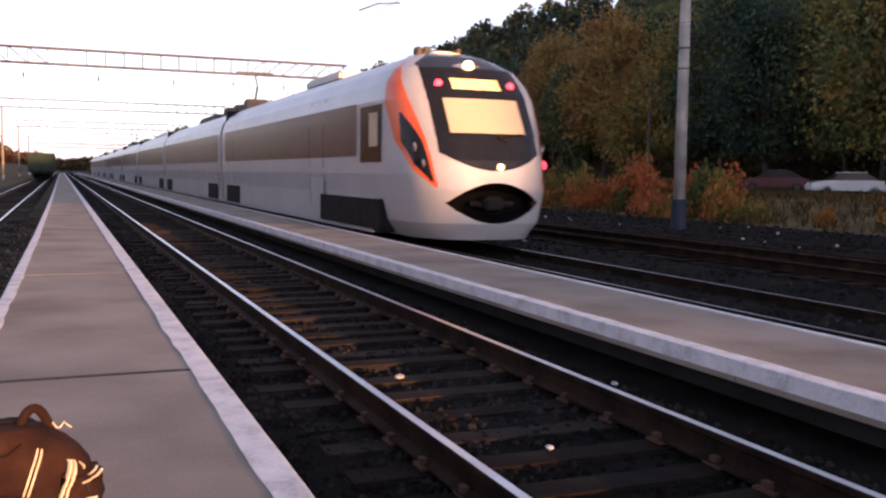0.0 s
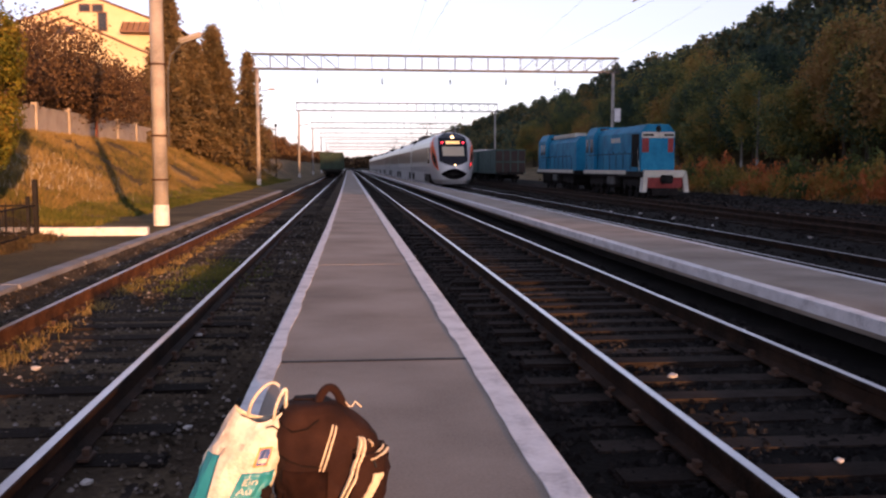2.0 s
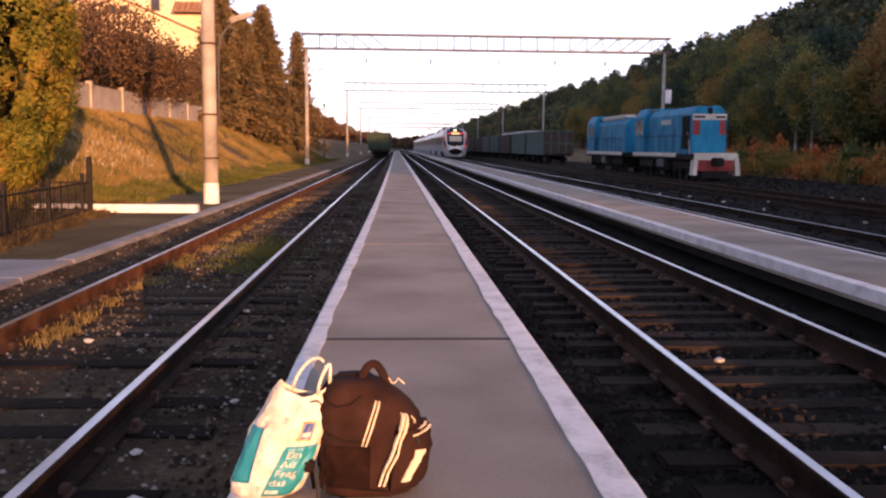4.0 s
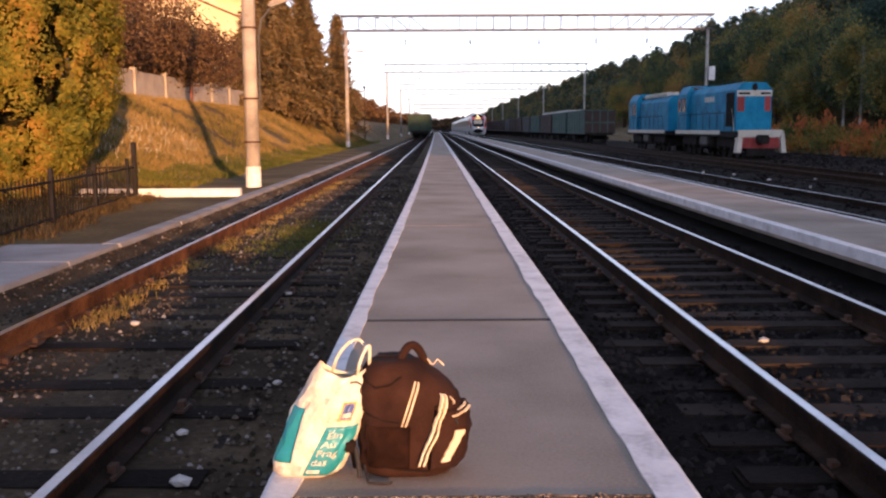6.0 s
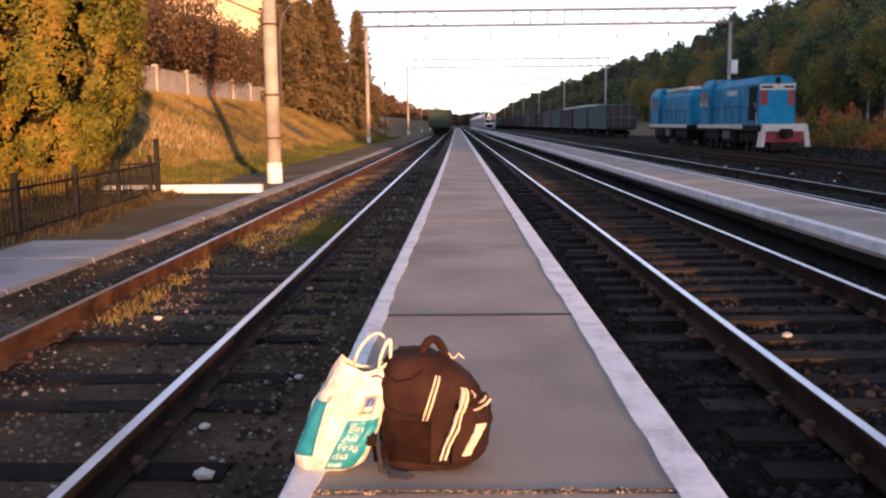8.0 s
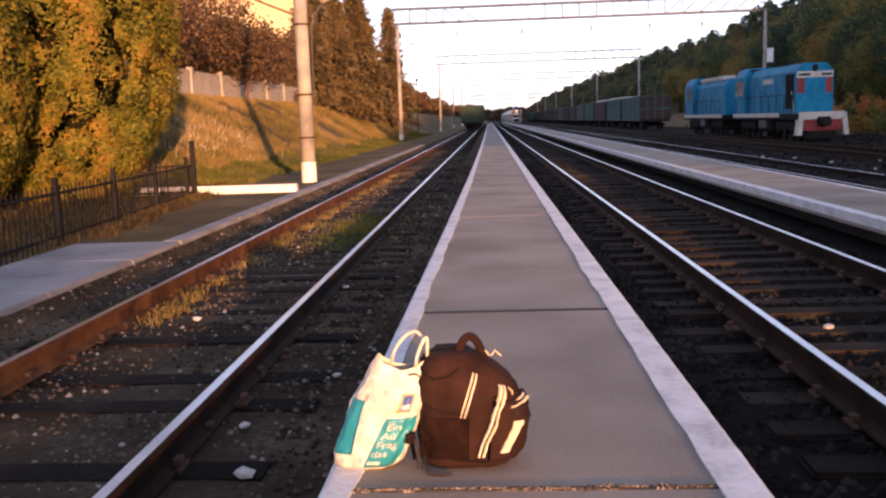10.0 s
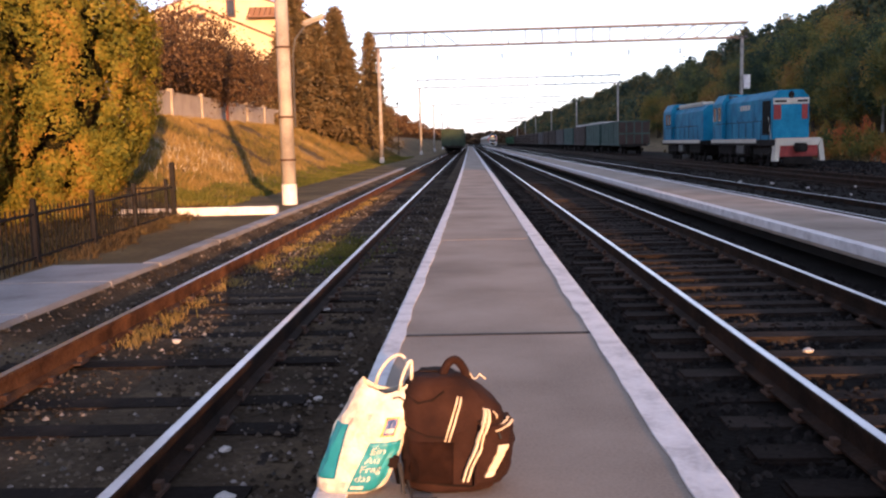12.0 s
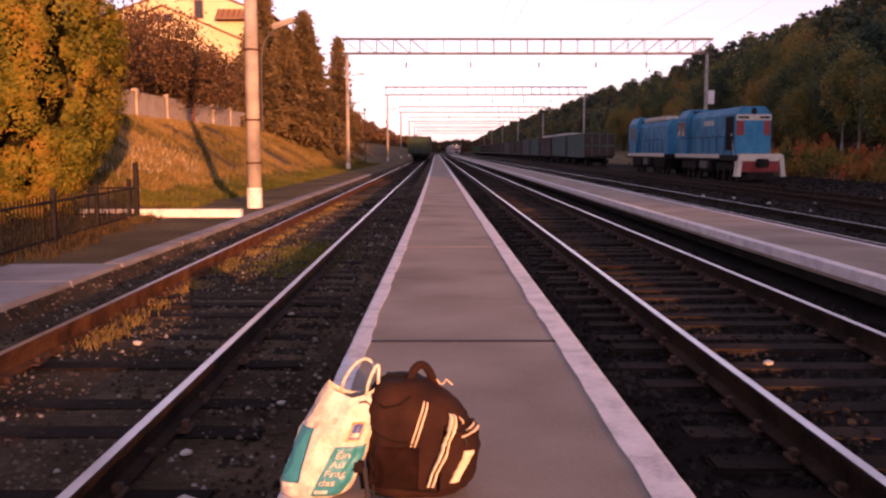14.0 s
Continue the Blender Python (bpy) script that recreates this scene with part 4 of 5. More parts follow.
def nose(parent):
    nu, nz = 280, 220
    zs = [0.16 + (4.33 - 0.16) * i / nz for i in range(nz + 1)]
    us = [math.sin(math.pi / 2 * (2 * i / nu - 1)) for i in range(nu + 1)]
    pts = [[nose_point(u, z) for u in us] for z in zs]
    groups = {}
    for j in range(nz):
        for i in range(nu):
            u = (us[i] + us[i + 1]) / 2
            z = (zs[j] + zs[j + 1]) / 2
            x = (pts[j][i].x + pts[j][i + 1].x) / 2
            kind = nose_kind(u, x, z)
            groups.setdefault((kind, kind in ("orange_panel", "headlight_housing") and x > 0), []).append((j, i))
    mats = {"shell": M_SILVER, "windscreen": M_SKYPANE, "destination_sign": M_SIGN, "windscreen_surround": M_BLACK, "coupler_opening": M_PIT, "orange_panel": M_ORANGE, "headlight_housing": M_BLACK}
    for (kind, _), cells in groups.items():
        ids, v, f = {}, [], []
        for j, i in cells:
            q = []
            for jj, ii in ((j, i), (j, i + 1), (j + 1, i + 1), (j + 1, i)):
                if (jj, ii) not in ids:
                    ids[(jj, ii)] = len(v)
                    p = pts[jj][ii].copy()
                    # pressed inwards; its black colour adds the shade of the recess
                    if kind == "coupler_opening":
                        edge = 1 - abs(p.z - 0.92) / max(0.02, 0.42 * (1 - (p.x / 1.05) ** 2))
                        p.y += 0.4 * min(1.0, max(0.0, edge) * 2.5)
                    v.append(p)
                q.append(ids[(jj, ii)])
            f.append(q)
        me = bpy.data.meshes.new(kind)
        me.from_pydata(v, [], f)
        mesh_part(kind, me, mats[kind], parent, smooth=True)
    def lamp(name, u, z, r, mat, out=0.02):
        p = nose_point(u, z)
        bm = bmesh.new()
        bmesh.ops.create_uvsphere(bm, u_segments=14, v_segments=8, radius=r, matrix=Matrix.Translation(p - Vector((0, out, 0))) @ Matrix.Diagonal((1, 0.5, 1, 1) if abs(u) < 0.6 else (0.3, 1, 1, 1)))
        return part(name, bm, mat, parent, smooth=True)
    lamp("headlight", 0, 3.85, 0.13, M_LAMPWARM, 0.09)
    bm = bmesh.new()
    for sx in (-1, 1):
        p = nose_point(0.0, 3.85)
        rod(bm, p + Vector((0, -0.01, 0)), p + Vector((sx * 0.36, 0.05, -0.01)), 0.13, 0.02, 10)
    part("headlight_frame", bm, M_LENS, parent)
    for s in (-1, 1):
        lamp("marker_light", s * 0.5, 3.42, 0.085, M_LAMPRED)
        lamp("headlamp", s * 0.84, 2.06, 0.1, M_LENS, 0.0)
        lamp("headlamp", s * 0.79, 1.72, 0.095, M_LAMPRED if s > 0 else M_LENS, 0.0)
    lamp("lower_lamp", 0.06, 1.66, 0.07, M_LAMPWARM)
    p = nose_point(0, 2.3)
    bm = bmesh.new()
    rod(bm, p + Vector((0.15, -0.05, 0)), p + Vector((0.75, 0.02, 0.05)), 0.018, sides=6)
    rod(bm, p + Vector((0.15, -0.05, 0)), p + Vector((0.35, -0.06, -0.1)), 0.025, sides=6)
    part("wiper", bm, M_DARK, parent)
    for s in (-0.62, -0.45, 0.35):
        p = Vector((s, 2.9, 4.25))
        part("horn", made_box(p.x - 0.06, p.x + 0.06, p.y, p.y + 0.3, p.z - 0.1, p.z + 0.16, bevel=0.03), M_ROOFGEAR, parent)
    bm = bmesh.new()
    box(bm, -0.22, 0.22, 0.1, 0.5, 0.78, 1.05, bevel=0.05)
    rod(bm, (-0.5, 0.3, 0.9), (0.5, 0.3, 0.9), 0.06, sides=8)
    part("coupler", bm, M_DARK, parent)


def car_shell(y0, y1):
    zs, ws = W_Z
    prof = [(-w, z) for w, z in zip(ws, zs)] + [(w, z) for w, z in zip(ws[::-1], zs[::-1])]
    # the sides stay straight down to a low skirt
    prof = [(math.copysign(max(abs(x), 1.7 if z < 1.2 else abs(x)), x), z) for x, z in prof]
    bm = bmesh.new()
    a = [bm.verts.new((x, y0, z)) for x, z in prof]
    b = [bm.verts.new((x, y1, z)) for x, z in prof]
    n = len(prof)
    for i in range(n):
        j = (i + 1) % n
        bm.faces.new((a[i], a[j], b[j], b[i]))
    bm.faces.new(a[::-1])
    bm.faces.new(b)
    me = bpy.data.meshes.new("car_body")
    bm.to_mesh(me)
    bm.free()
    me.materials.append(M_SILVER)
    return me


def side_strip(y0, y1, z0, z1, off=0.004):
    """A strip that follows the side of the body, on the -x side and on the +x side."""
    made = []
    for s in (-1, 1):
        v, f, k = [], [], 0
        zz = [z0 + (z1 - z0) * i / 4 for i in range(5)]
        for z in zz:
            w = float(np.interp(z, *W_Z))
            w = max(w, 1.7 if z < 1.2 else w) + off
            v += [(s * w, y0, z), (s * w, y1, z)]
        for i in range(4):
            f.append((k + 2 * i, k + 2 * i + 1, k + 2 * i + 3, k + 2 * i + 2))
        me = bpy.data.meshes.new("strip")
        me.from_pydata(v, [], f)
        made.append(me)
    return made


def both_sides(name, pair, mat, parent):
    for me in pair:
        mesh_part(name, me, mat, parent)


def bogie_mesh():
    bm = bmesh.new()
    box(bm, -1.735, 1.735, -1.5, 1.5, 0.2, 0.98, bevel=0.05)
    for y in (-1.1, 1.1):
        for x in (-0.79, 0.79):
            rod(bm, (x - 0.07, y, 0.46), (x + 0.07, y, 0.46), 0.46, sides=20)
    me = bpy.data.meshes.new("bogie")
    bm.to_mesh(me)
    bm.free()
    return me


TRAIN_X = 8.25
train = thing("express_train", pose(TRAIN_X, 17.0, -0.04), "silver express train with orange and black nose, lamps lit", "train")
BOGIE = bogie_mesh()
CAR = 24.0
shell_first, shell_next = car_shell(NOSE_END, CAR - 0.28), car_shell(0.28, CAR - 0.28)
strips = {}
for nm, a in (("w0", (4.0, 22.9, 1.9, 3.12)), ("d0", (7.0, 8.5, 0.6, 3.45)), ("d1", (21.0, 22.1, 0.6, 3.45)), ("w1", (0.9, 23.1, 1.9, 3.12)), ("d2", (1.1, 2.1, 0.6, 3.45)), ("d3", (21.9, 22.9, 0.6, 3.45)), ("line", (0.3, 23.7, 1.0, 1.05))):
    strips[nm] = side_strip(*a, off=0.006 if nm[0] != "w" else 0.011)
seams = {y: side_strip(y - 0.02, y + 0.02, 0.6, 3.45, off=0.015) for y in (7.0, 8.5, 21.0, 22.1, 1.1, 2.1, 21.9, 22.9)}
M_DOOR = material("door_grey", [(0.42, 0.42, 0.43), (0.5, 0.5, 0.51)], scale=1, fine=8, rough=0.4, metal=0.2, bump=0.02)
for i in range(9):
    y0 = CAR * i
    body = mesh_part("car_body", shell_first if i == 0 else shell_next, M_SILVER, train)
    body.location.y = y0
    both_sides("window_band", strips["w1" if i else "w0"], M_BAND, body)
    for nm in ("d2", "d3") if i else ("d0", "d1"):
        both_sides("door", strips[nm], M_DOOR, body)
    for y in (1.1, 2.1, 21.9, 22.9) if i else (7.0, 8.5, 21.0, 22.1):
        both_sides("door_seam", seams[y], M_DARK, body)
    both_sides("skirt_line", strips["line"] if i else side_strip(NOSE_END, 23.7, 1.0, 1.05, 0.006), M_DOOR, body)
    for yb in ((4.6, 21.3) if i == 0 else (2.7, 21.3)):
        b = mesh_part("bogie", BOGIE, M_DARK, body)
        b.location.y = yb
        if yb == 4.6:
            b.location.y, b.scale.y = 4.9, 1.75
    part("gangway", made_box(-1.5, 1.5, CAR - 0.3, CAR + 0.3, 0.5, 4.1), M_DARK, body)
    part("roof_unit", made_box(-0.75, 0.75, 9, 13 + (i % 3), 4.15, 4.47, bevel=0.08), M_ROOFGEAR if i % 2 else M_SILVER, body)
    if i in (1, 4, 7):
        for y, h in ((0.8, 0.5), (2.2, 0.35), (3.5, 0.42), (5.0, 0.3), (6.3, 0.45)):
            part("roof_box", made_box(-0.5, 0.5, y, y + 0.8, 4.15, 4.25 + h, bevel=0.06), M_ROOFGEAR, body)
            part("roof_insulator", made_rod((0.6, y + 0.4, 4.1), (0.6, y + 0.4, 4.7), 0.06, 0.09, 8), M_ROOFGEAR, body)
        bm = bmesh.new()
        rod(bm, (0, 1.6, 4.6), (0, 0.9, 5.3), 0.05, sides=6)
        rod(bm, (0, 0.9, 5.3), (0, 1.5, 5.95), 0.035, sides=6)
        rod(bm, (-0.85, 1.5, 5.98), (0.85, 1.5, 5.98), 0.035, sides=6)
        part("pantograph", bm, M_ROOFGEAR, body)
nose(train)
for s in (-1, 1):
    bm = bmesh.new()
    box(bm, s * 1.775 - 0.012, s * 1.775 + 0.012, 2.2, 3.7, 1.75, 3.02, bevel=0.01)
    part("cab_window", bm, M_BLACK, train)
for s in (-1, 1):
    bm = bmesh.new()
    box(bm, s * 1.79 - 0.008, s * 1.79 + 0.008, 2.4, 3.0, 2.1, 2.85, bevel=0.01)
    # the gold light on this pane is its cream colour
    part("cab_pane", bm, M_SKYPANE, train)
part("underfloor", made_box(-1.2, 1.2, 1.6, 23.5, 0.3, 0.9), M_DARK, train)


# ---- blue shunting locomotives ----
M_BLUE = material("blue_paint", [(0.008, 0.12, 0.22), (0.013, 0.2, 0.35), (0.025, 0.26, 0.43)], scale=1.0, fine=12, rough=0.6, bump=0.08, spec=0.12)
M_CREAM = material("cream_paint", [(0.45, 0.43, 0.36), (0.6, 0.58, 0.5)], scale=2, fine=20, rough=0.6, bump=0.1)
M_REDPAINT = material("red_paint", [(0.16, 0.02, 0.02), (0.34, 0.04, 0.035)], scale=3, fine=20, rough=0.6, bump=0.1)


def locomotive(at, front, label):
    t = thing("locomotive", at, label, "locomotive", "blue shunting locomotives")
    t.scale = (0.81, 1.0, 1.13)
    L = 13.1
    part("frame", made_box(-1.55, 1.55, 0.3, L - 0.3, 1.0, 1.28, bevel=0.03), M_DARK, t)
    if front:
        hood = (1.5, 10.2, 3.55)
        cab = (10.2, 12.3)
    else:
        hood = (0.8, 9.6, 3.4)
        cab = (9.6, 12.4)
    bm = bmesh.new()
    hw = 1.18
    prof = [(-hw, 1.28), (hw, 1.28), (hw, hood[2] - 0.35), (hw - 0.45, hood[2]), (-hw + 0.45, hood[2]), (-hw, hood[2] - 0.35)]
    a = [bm.verts.new((x, hood[0], z)) for x, z in prof]
    b = [bm.verts.new((x, hood[1], z)) for x, z in prof]
    for i in range(6):
        bm.faces.new((a[i], a[(i + 1) % 6], b[(i + 1) % 6], b[i]))
    bm.faces.new(a[::-1]), bm.faces.new(b)
    h = part("hood", bm, M_BLUE, t)
    for y in np.arange(hood[0] + 1.9, hood[1] - 0.3, 1.15):
        part("hood_door", made_box(-hw - 0.02, -hw + 0.01, y, y + 1.05, 1.45, hood[2] - 0.55, bevel=0.008), M_BLUE, h)
        part("latch", made_box(-hw - 0.04, -hw - 0.02, y + 0.85, y + 0.93, 2.2, 2.3), M_DARK, h)
    bm = bmesh.new()
    cw, ch = 1.5, 3.72
    prof = [(-cw, 1.28), (cw, 1.28), (cw, ch - 0.45), (cw - 0.4, ch), (-cw + 0.4, ch), (-cw, ch - 0.45)]
    a = [bm.verts.new((x, cab[0], z)) for x, z in prof]
    b = [bm.verts.new((x, cab[1], z)) for x, z in prof]
    for i in range(6):
        bm.faces.new((a[i], a[(i + 1) % 6], b[(i + 1) % 6], b[i]))
    bm.faces.new(a[::-1]), bm.faces.new(b)
    c = part("cab", bm, M_BLUE, t)
    for y in (cab[0] + 0.25, cab[0] + 1.3):
        part("cab_window", made_box(-cw - 0.012, -cw + 0.02, y, y + 0.7, 2.3, 3.05, bevel=0.01), M_GLASS, c)
    part("cab_window", made_box(-1.0, -0.3, cab[0] - 0.012, cab[0] + 0.02, hood[2] - 0.05, hood[2] + 0.1), M_GLASS, c)
    part("walkway_edge", made_box(-1.58, -1.53, 0.5 if not front else 3.2, L - 0.6, 1.12, 1.32, bevel=0.01), M_CREAM, t, "pale painted sill along the walkway")
    for y in np.arange(1.2, L - 1, 1.35):
        part("handrail_post", made_rod((-1.5, y, 1.28), (-1.5, y, 2.15), 0.018, sides=6), M_DARK, t)
    part("handrail", made_rod((-1.5, 1.2, 2.15), (-1.5, L - 1.4, 2.15), 0.018, sides=6), M_DARK, t)
    for yb in (2.9, L - 3.0):
        bg = part("bogie", made_box(-1.25, 1.25, yb - 1.6, yb + 1.6, 0.55, 0.98, bevel=0.05), M_DARK, t)
        for yy in (-1.15, 0, 1.15):
            bm = bmesh.new()
            for x in (-0.79, 0.79):
                rod(bm, (x - 0.07, yb + yy, 0.5), (x + 0.07, yb + yy, 0.5), 0.5, sides=20)
            rod(bm, (-1.3, yb + yy, 0.5), (1.3, yb + yy, 0.5), 0.16, sides=10)
            part("wheelset", bm, M_DARK, bg)
    part("fuel_tank", made_box(-1.35, 1.35, L / 2 - 1.5, L / 2 + 1.3, 0.45, 1.0, bevel=0.12), M_DARK, t)
    part("battery_box", made_box(-1.5, -1.3, L / 2 - 0.9, L / 2 + 0.5, 0.6, 1.0, bevel=0.02), M_STEEL, t)
    if front:
        part("end_panel", made_box(-1.14, 1.14, 1.45, 1.5, 1.35, 2.88), M_BLUE, h)
        part("white_stripe", made_box(-1.13, 1.13, 1.435, 1.5, 2.9, 3.18), M_CREAM, h, "white stripe across the end")
        for x in (-0.86, 0.84):
            part("red_panel", made_box(x - 0.26 + (0.1 if x > 0 else 0), x + 0.22, 1.425, 1.5, 2.2, 2.88, bevel=0.01), M_REDPAINT, h, "red lamp panel")
        part("end_lamp", made_rod((0, 1.5, 3.32), (0, 1.38, 3.32), 0.16, 0.17, 14), M_DARK, h)
        part("number_bar", made_box(-1.05, -0.3, 1.428, 1.44, 2.98, 3.08), M_DARK, h)
        part("number_bar", made_box(0.4, 1.05, 1.428, 1.44, 2.98, 3.08), M_DARK, h)
        # flat black panel stands for the shaded inside of the open doorway
        part("side_opening", made_box(-hw - 0.03, -hw + 0.02, 1.75, 3.1, 1.5, 3.1), M_PIT, h, "dark open doorway in the hood")
        for k in range(4):
            part("lettering_bar", made_box(-hw - 0.032, -hw, 5.3 + 0.5 * k, 5.65 + 0.5 * k, 2.75, 3.0), M_CREAM, h)
        part("buffer_beam", made_box(-1.38, 1.38, 0.25, 0.6, 1.0, 1.34, bevel=0.03), M_CREAM, t, "worn white buffer beam")
        part("beam_foot", made_box(-1.3, 1.3, 0.3, 0.55, 0.5, 1.0, bevel=0.03), M_REDPAINT, t, "faded red lower beam")
        for s in (-1, 1):
            bm = bmesh.new()
            v = [bm.verts.new(p) for p in ((s * 1.2, 0.15, 0.95), (s * 1.42, 0.15, 1.3), (s * 1.6, 0.1, 0.3), (s * 1.3, 0.1, 0.3), (s * 1.2, 0.4, 0.95), (s * 1.42, 0.6, 1.3), (s * 1.6, 0.6, 0.3), (s * 1.3, 0.4, 0.3))]
            for q in ((0, 1, 2, 3), (4, 5, 6, 7), (0, 1, 5, 4), (1, 2, 6, 5), (2, 3, 7, 6), (3, 0, 4, 7)):
                bm.faces.new([v[i] for i in q])
            bmesh.ops.recalc_face_normals(bm, faces=bm.faces)
            part("step_guard", bm, M_CREAM, t, "white painted step guard")
        part("coupler", made_box(-0.32, 0.32, -0.35, 0.3, 0.72, 1.12, bevel=0.06), M_DARK, t)
        part("snow_guard", made_box(-0.9, 0.9, 0.2, 0.35, 0.15, 0.5, bevel=0.03), M_DARK, t)
        bm = bmesh.new()
        rod(bm, (-1.45, 1.0, 1.3), (-1.45, 1.45, 2.3), 0.02, sides=6)
        rod(bm, (-1.45, 0.5, 0.6), (-1.45, 1.0, 1.3), 0.02, sides=6)
        part("stair_rail", bm, M_CREAM, t)
    else:
        part("roof_tank", made_box(-1.0, 0.2, 2.0, 9.0, 3.36, 3.62, bevel=0.1), M_CREAM, t, "faded cream roof casing")
    return t


locomotive(pose(TRACKS["yard"] - 0.2, 47.6, -0.23), True, "blue shunting locomotive with worn white and red buffer beam")
locomotive(pose(TRACKS["yard"] - 0.2, 62.6, -0.23), False, "second blue locomotive with cream roof casing, coupled behind")


# ---- goods wagons ----
def wagon_paint(name, c):
    return material(name, [tuple(k * 0.6 for k in c), c, tuple(k * 1.3 for k in c)], scale=1.2, fine=14, rough=0.75, bump=0.15)


W_GREEN = wagon_paint("green_wagon", (0.035, 0.11, 0.05))
W_DARKGREEN = wagon_paint("dark_green_wagon", (0.02, 0.042, 0.026))
W_BROWN = wagon_paint("brown_wagon", (0.04, 0.024, 0.02))
W_TEAL = wagon_paint("teal_wagon", (0.04, 0.085, 0.075))
W_GREY = wagon_paint("grey_wagon", (0.07, 0.07, 0.072))
W_LIGHT = wagon_paint("pale_load", (0.5, 0.5, 0.48))
WAGON_CACHE = {}


def wagon_meshes(paint):
    L, h0, h1, w = 13.3, 1.1, 3.45, 1.55
    bm = bmesh.new()
    box(bm, -w, w, 0.35, L - 0.35, h0, h1, bevel=0.02)
    for x in (-w, w):
        for y in np.arange(0.5, L - 0.3, 1.75):
            box(bm, x - 0.06, x + 0.06, y - 0.08, y + 0.08, h0 - 0.1, h1)
        box(bm, x - 0.08, x + 0.08, 0.35, L - 0.35, h1 - 0.1, h1 + 0.03)
        box(bm, x - 0.07, x + 0.07, 0.35, L - 0.35, h0 - 0.12, h0 + 0.08)
    for x in (-0.8, 0, 0.8):
        box(bm, x - 0.06, x + 0.06, 0.27, 0.35, h0, h1)
    box(bm, -w, w, 0.26, 0.36, 2.1, 2.25)
    box(bm, -w - 0.04, w + 0.04, 0.24, 0.36, h1 - 0.1, h1 + 0.03)
    body = bpy.data.meshes.new("body")
    bm.to_mesh(body)
    bm.free()
    body.materials.append(paint)
    bm = bmesh.new()
    box(bm, -1.35, 1.35, 0.1, L - 0.1, 0.85, h0)
    box(bm, -0.2, 0.2, -0.35, L + 0.35, 0.85, 1.15)
    under = bpy.data.meshes.new("underframe")
    bm.to_mesh(under)
    bm.free()
    bm = bmesh.new()
    for y in (-0.92, 0.92):
        for x in (-0.79, 0.79):
            rod(bm, (x - 0.07, y, 0.47), (x + 0.07, y, 0.47), 0.47, sides=16)
    box(bm, -1.05, 1.05, -0.25, 0.25, 0.45, 0.85)
    for y in (-0.92, 0.92):
        rod(bm, (-1.1, y, 0.47), (1.1, y, 0.47), 0.09, sides=8)
    for x in (-1.05, 1.05):
        box(bm, x - 0.09, x + 0.09, -1.2, 1.2, 0.4, 0.7, bevel=0.05)
    bog = bpy.data.meshes.new("bogie")
    bm.to_mesh(bog)
    bm.free()
    return body, under, bog


def wagon(x, y, paint, label, group, load=False):
    if paint.name not in WAGON_CACHE:
        WAGON_CACHE[paint.name] = wagon_meshes(paint)
    body, under, bog = WAGON_CACHE[paint.name]
    t = thing("goods_wagon", pose(x, y, -0.2 if x > 0 else 0), label, "goods wagon", group)
    mesh_part("body", body, None, t)
    mesh_part("underframe", under, M_DARK, t)
    for yb in (2.4, 10.9):
        b = mesh_part("bogie", bog, M_DARK, t)
        b.location.y = yb
    if load:
        part("load", made_box(-1.4, 1.4, 0.6, 12.6, 3.4, 3.75, bevel=0.15), W_LIGHT, t, "pale covered load")
    for s in (-0.9, 0.9):
        part("end_lamp", made_rod((s, 0.24, 0.98), (s, 0.2, 0.98), 0.06, sides=8), W_LIGHT, t)
    return t


order = [W_TEAL, W_TEAL, W_BROWN, W_TEAL, W_GREY, W_BROWN, W_BROWN, W_GREY, W_BROWN, W_BROWN, W_BROWN, W_BROWN]
words = {W_BROWN.name: "dark rusty brown open goods wagon", W_TEAL.name: "ribbed teal green open goods wagon", W_GREY.name: "dark grey open goods wagon", W_GREEN.name: "dull green open goods wagon"}
for i in range(21):
    p = order[i] if i < len(order) else W_GREEN if i > 15 else W_BROWN
    w = wagon(TRACKS["yard"], 96 + 14.3 * i, p, words[p.name] + (" with pale load" if i in (1, 2) else " with a rusty end wall" if i == 0 else " on the far siding"), "goods wagons on the siding", i in (1, 2))
    if i == 0:
        part("end_sheet", made_box(-1.56, 1.56, 0.31, 0.345, 1.1, 3.4), W_BROWN, w, "rusty brown end wall")
for i in range(4):
    wagon(TRACKS["left"], 132 + 14.3 * i, W_DARKGREEN, "dark green goods wagon standing beside the grassy bank", "goods wagons by the bank")


# ---- parked cars before the wood ----
M_TYRE = material("tyre_rubber", [(0.012, 0.012, 0.012), (0.025, 0.025, 0.025)], scale=6, rough=0.9)


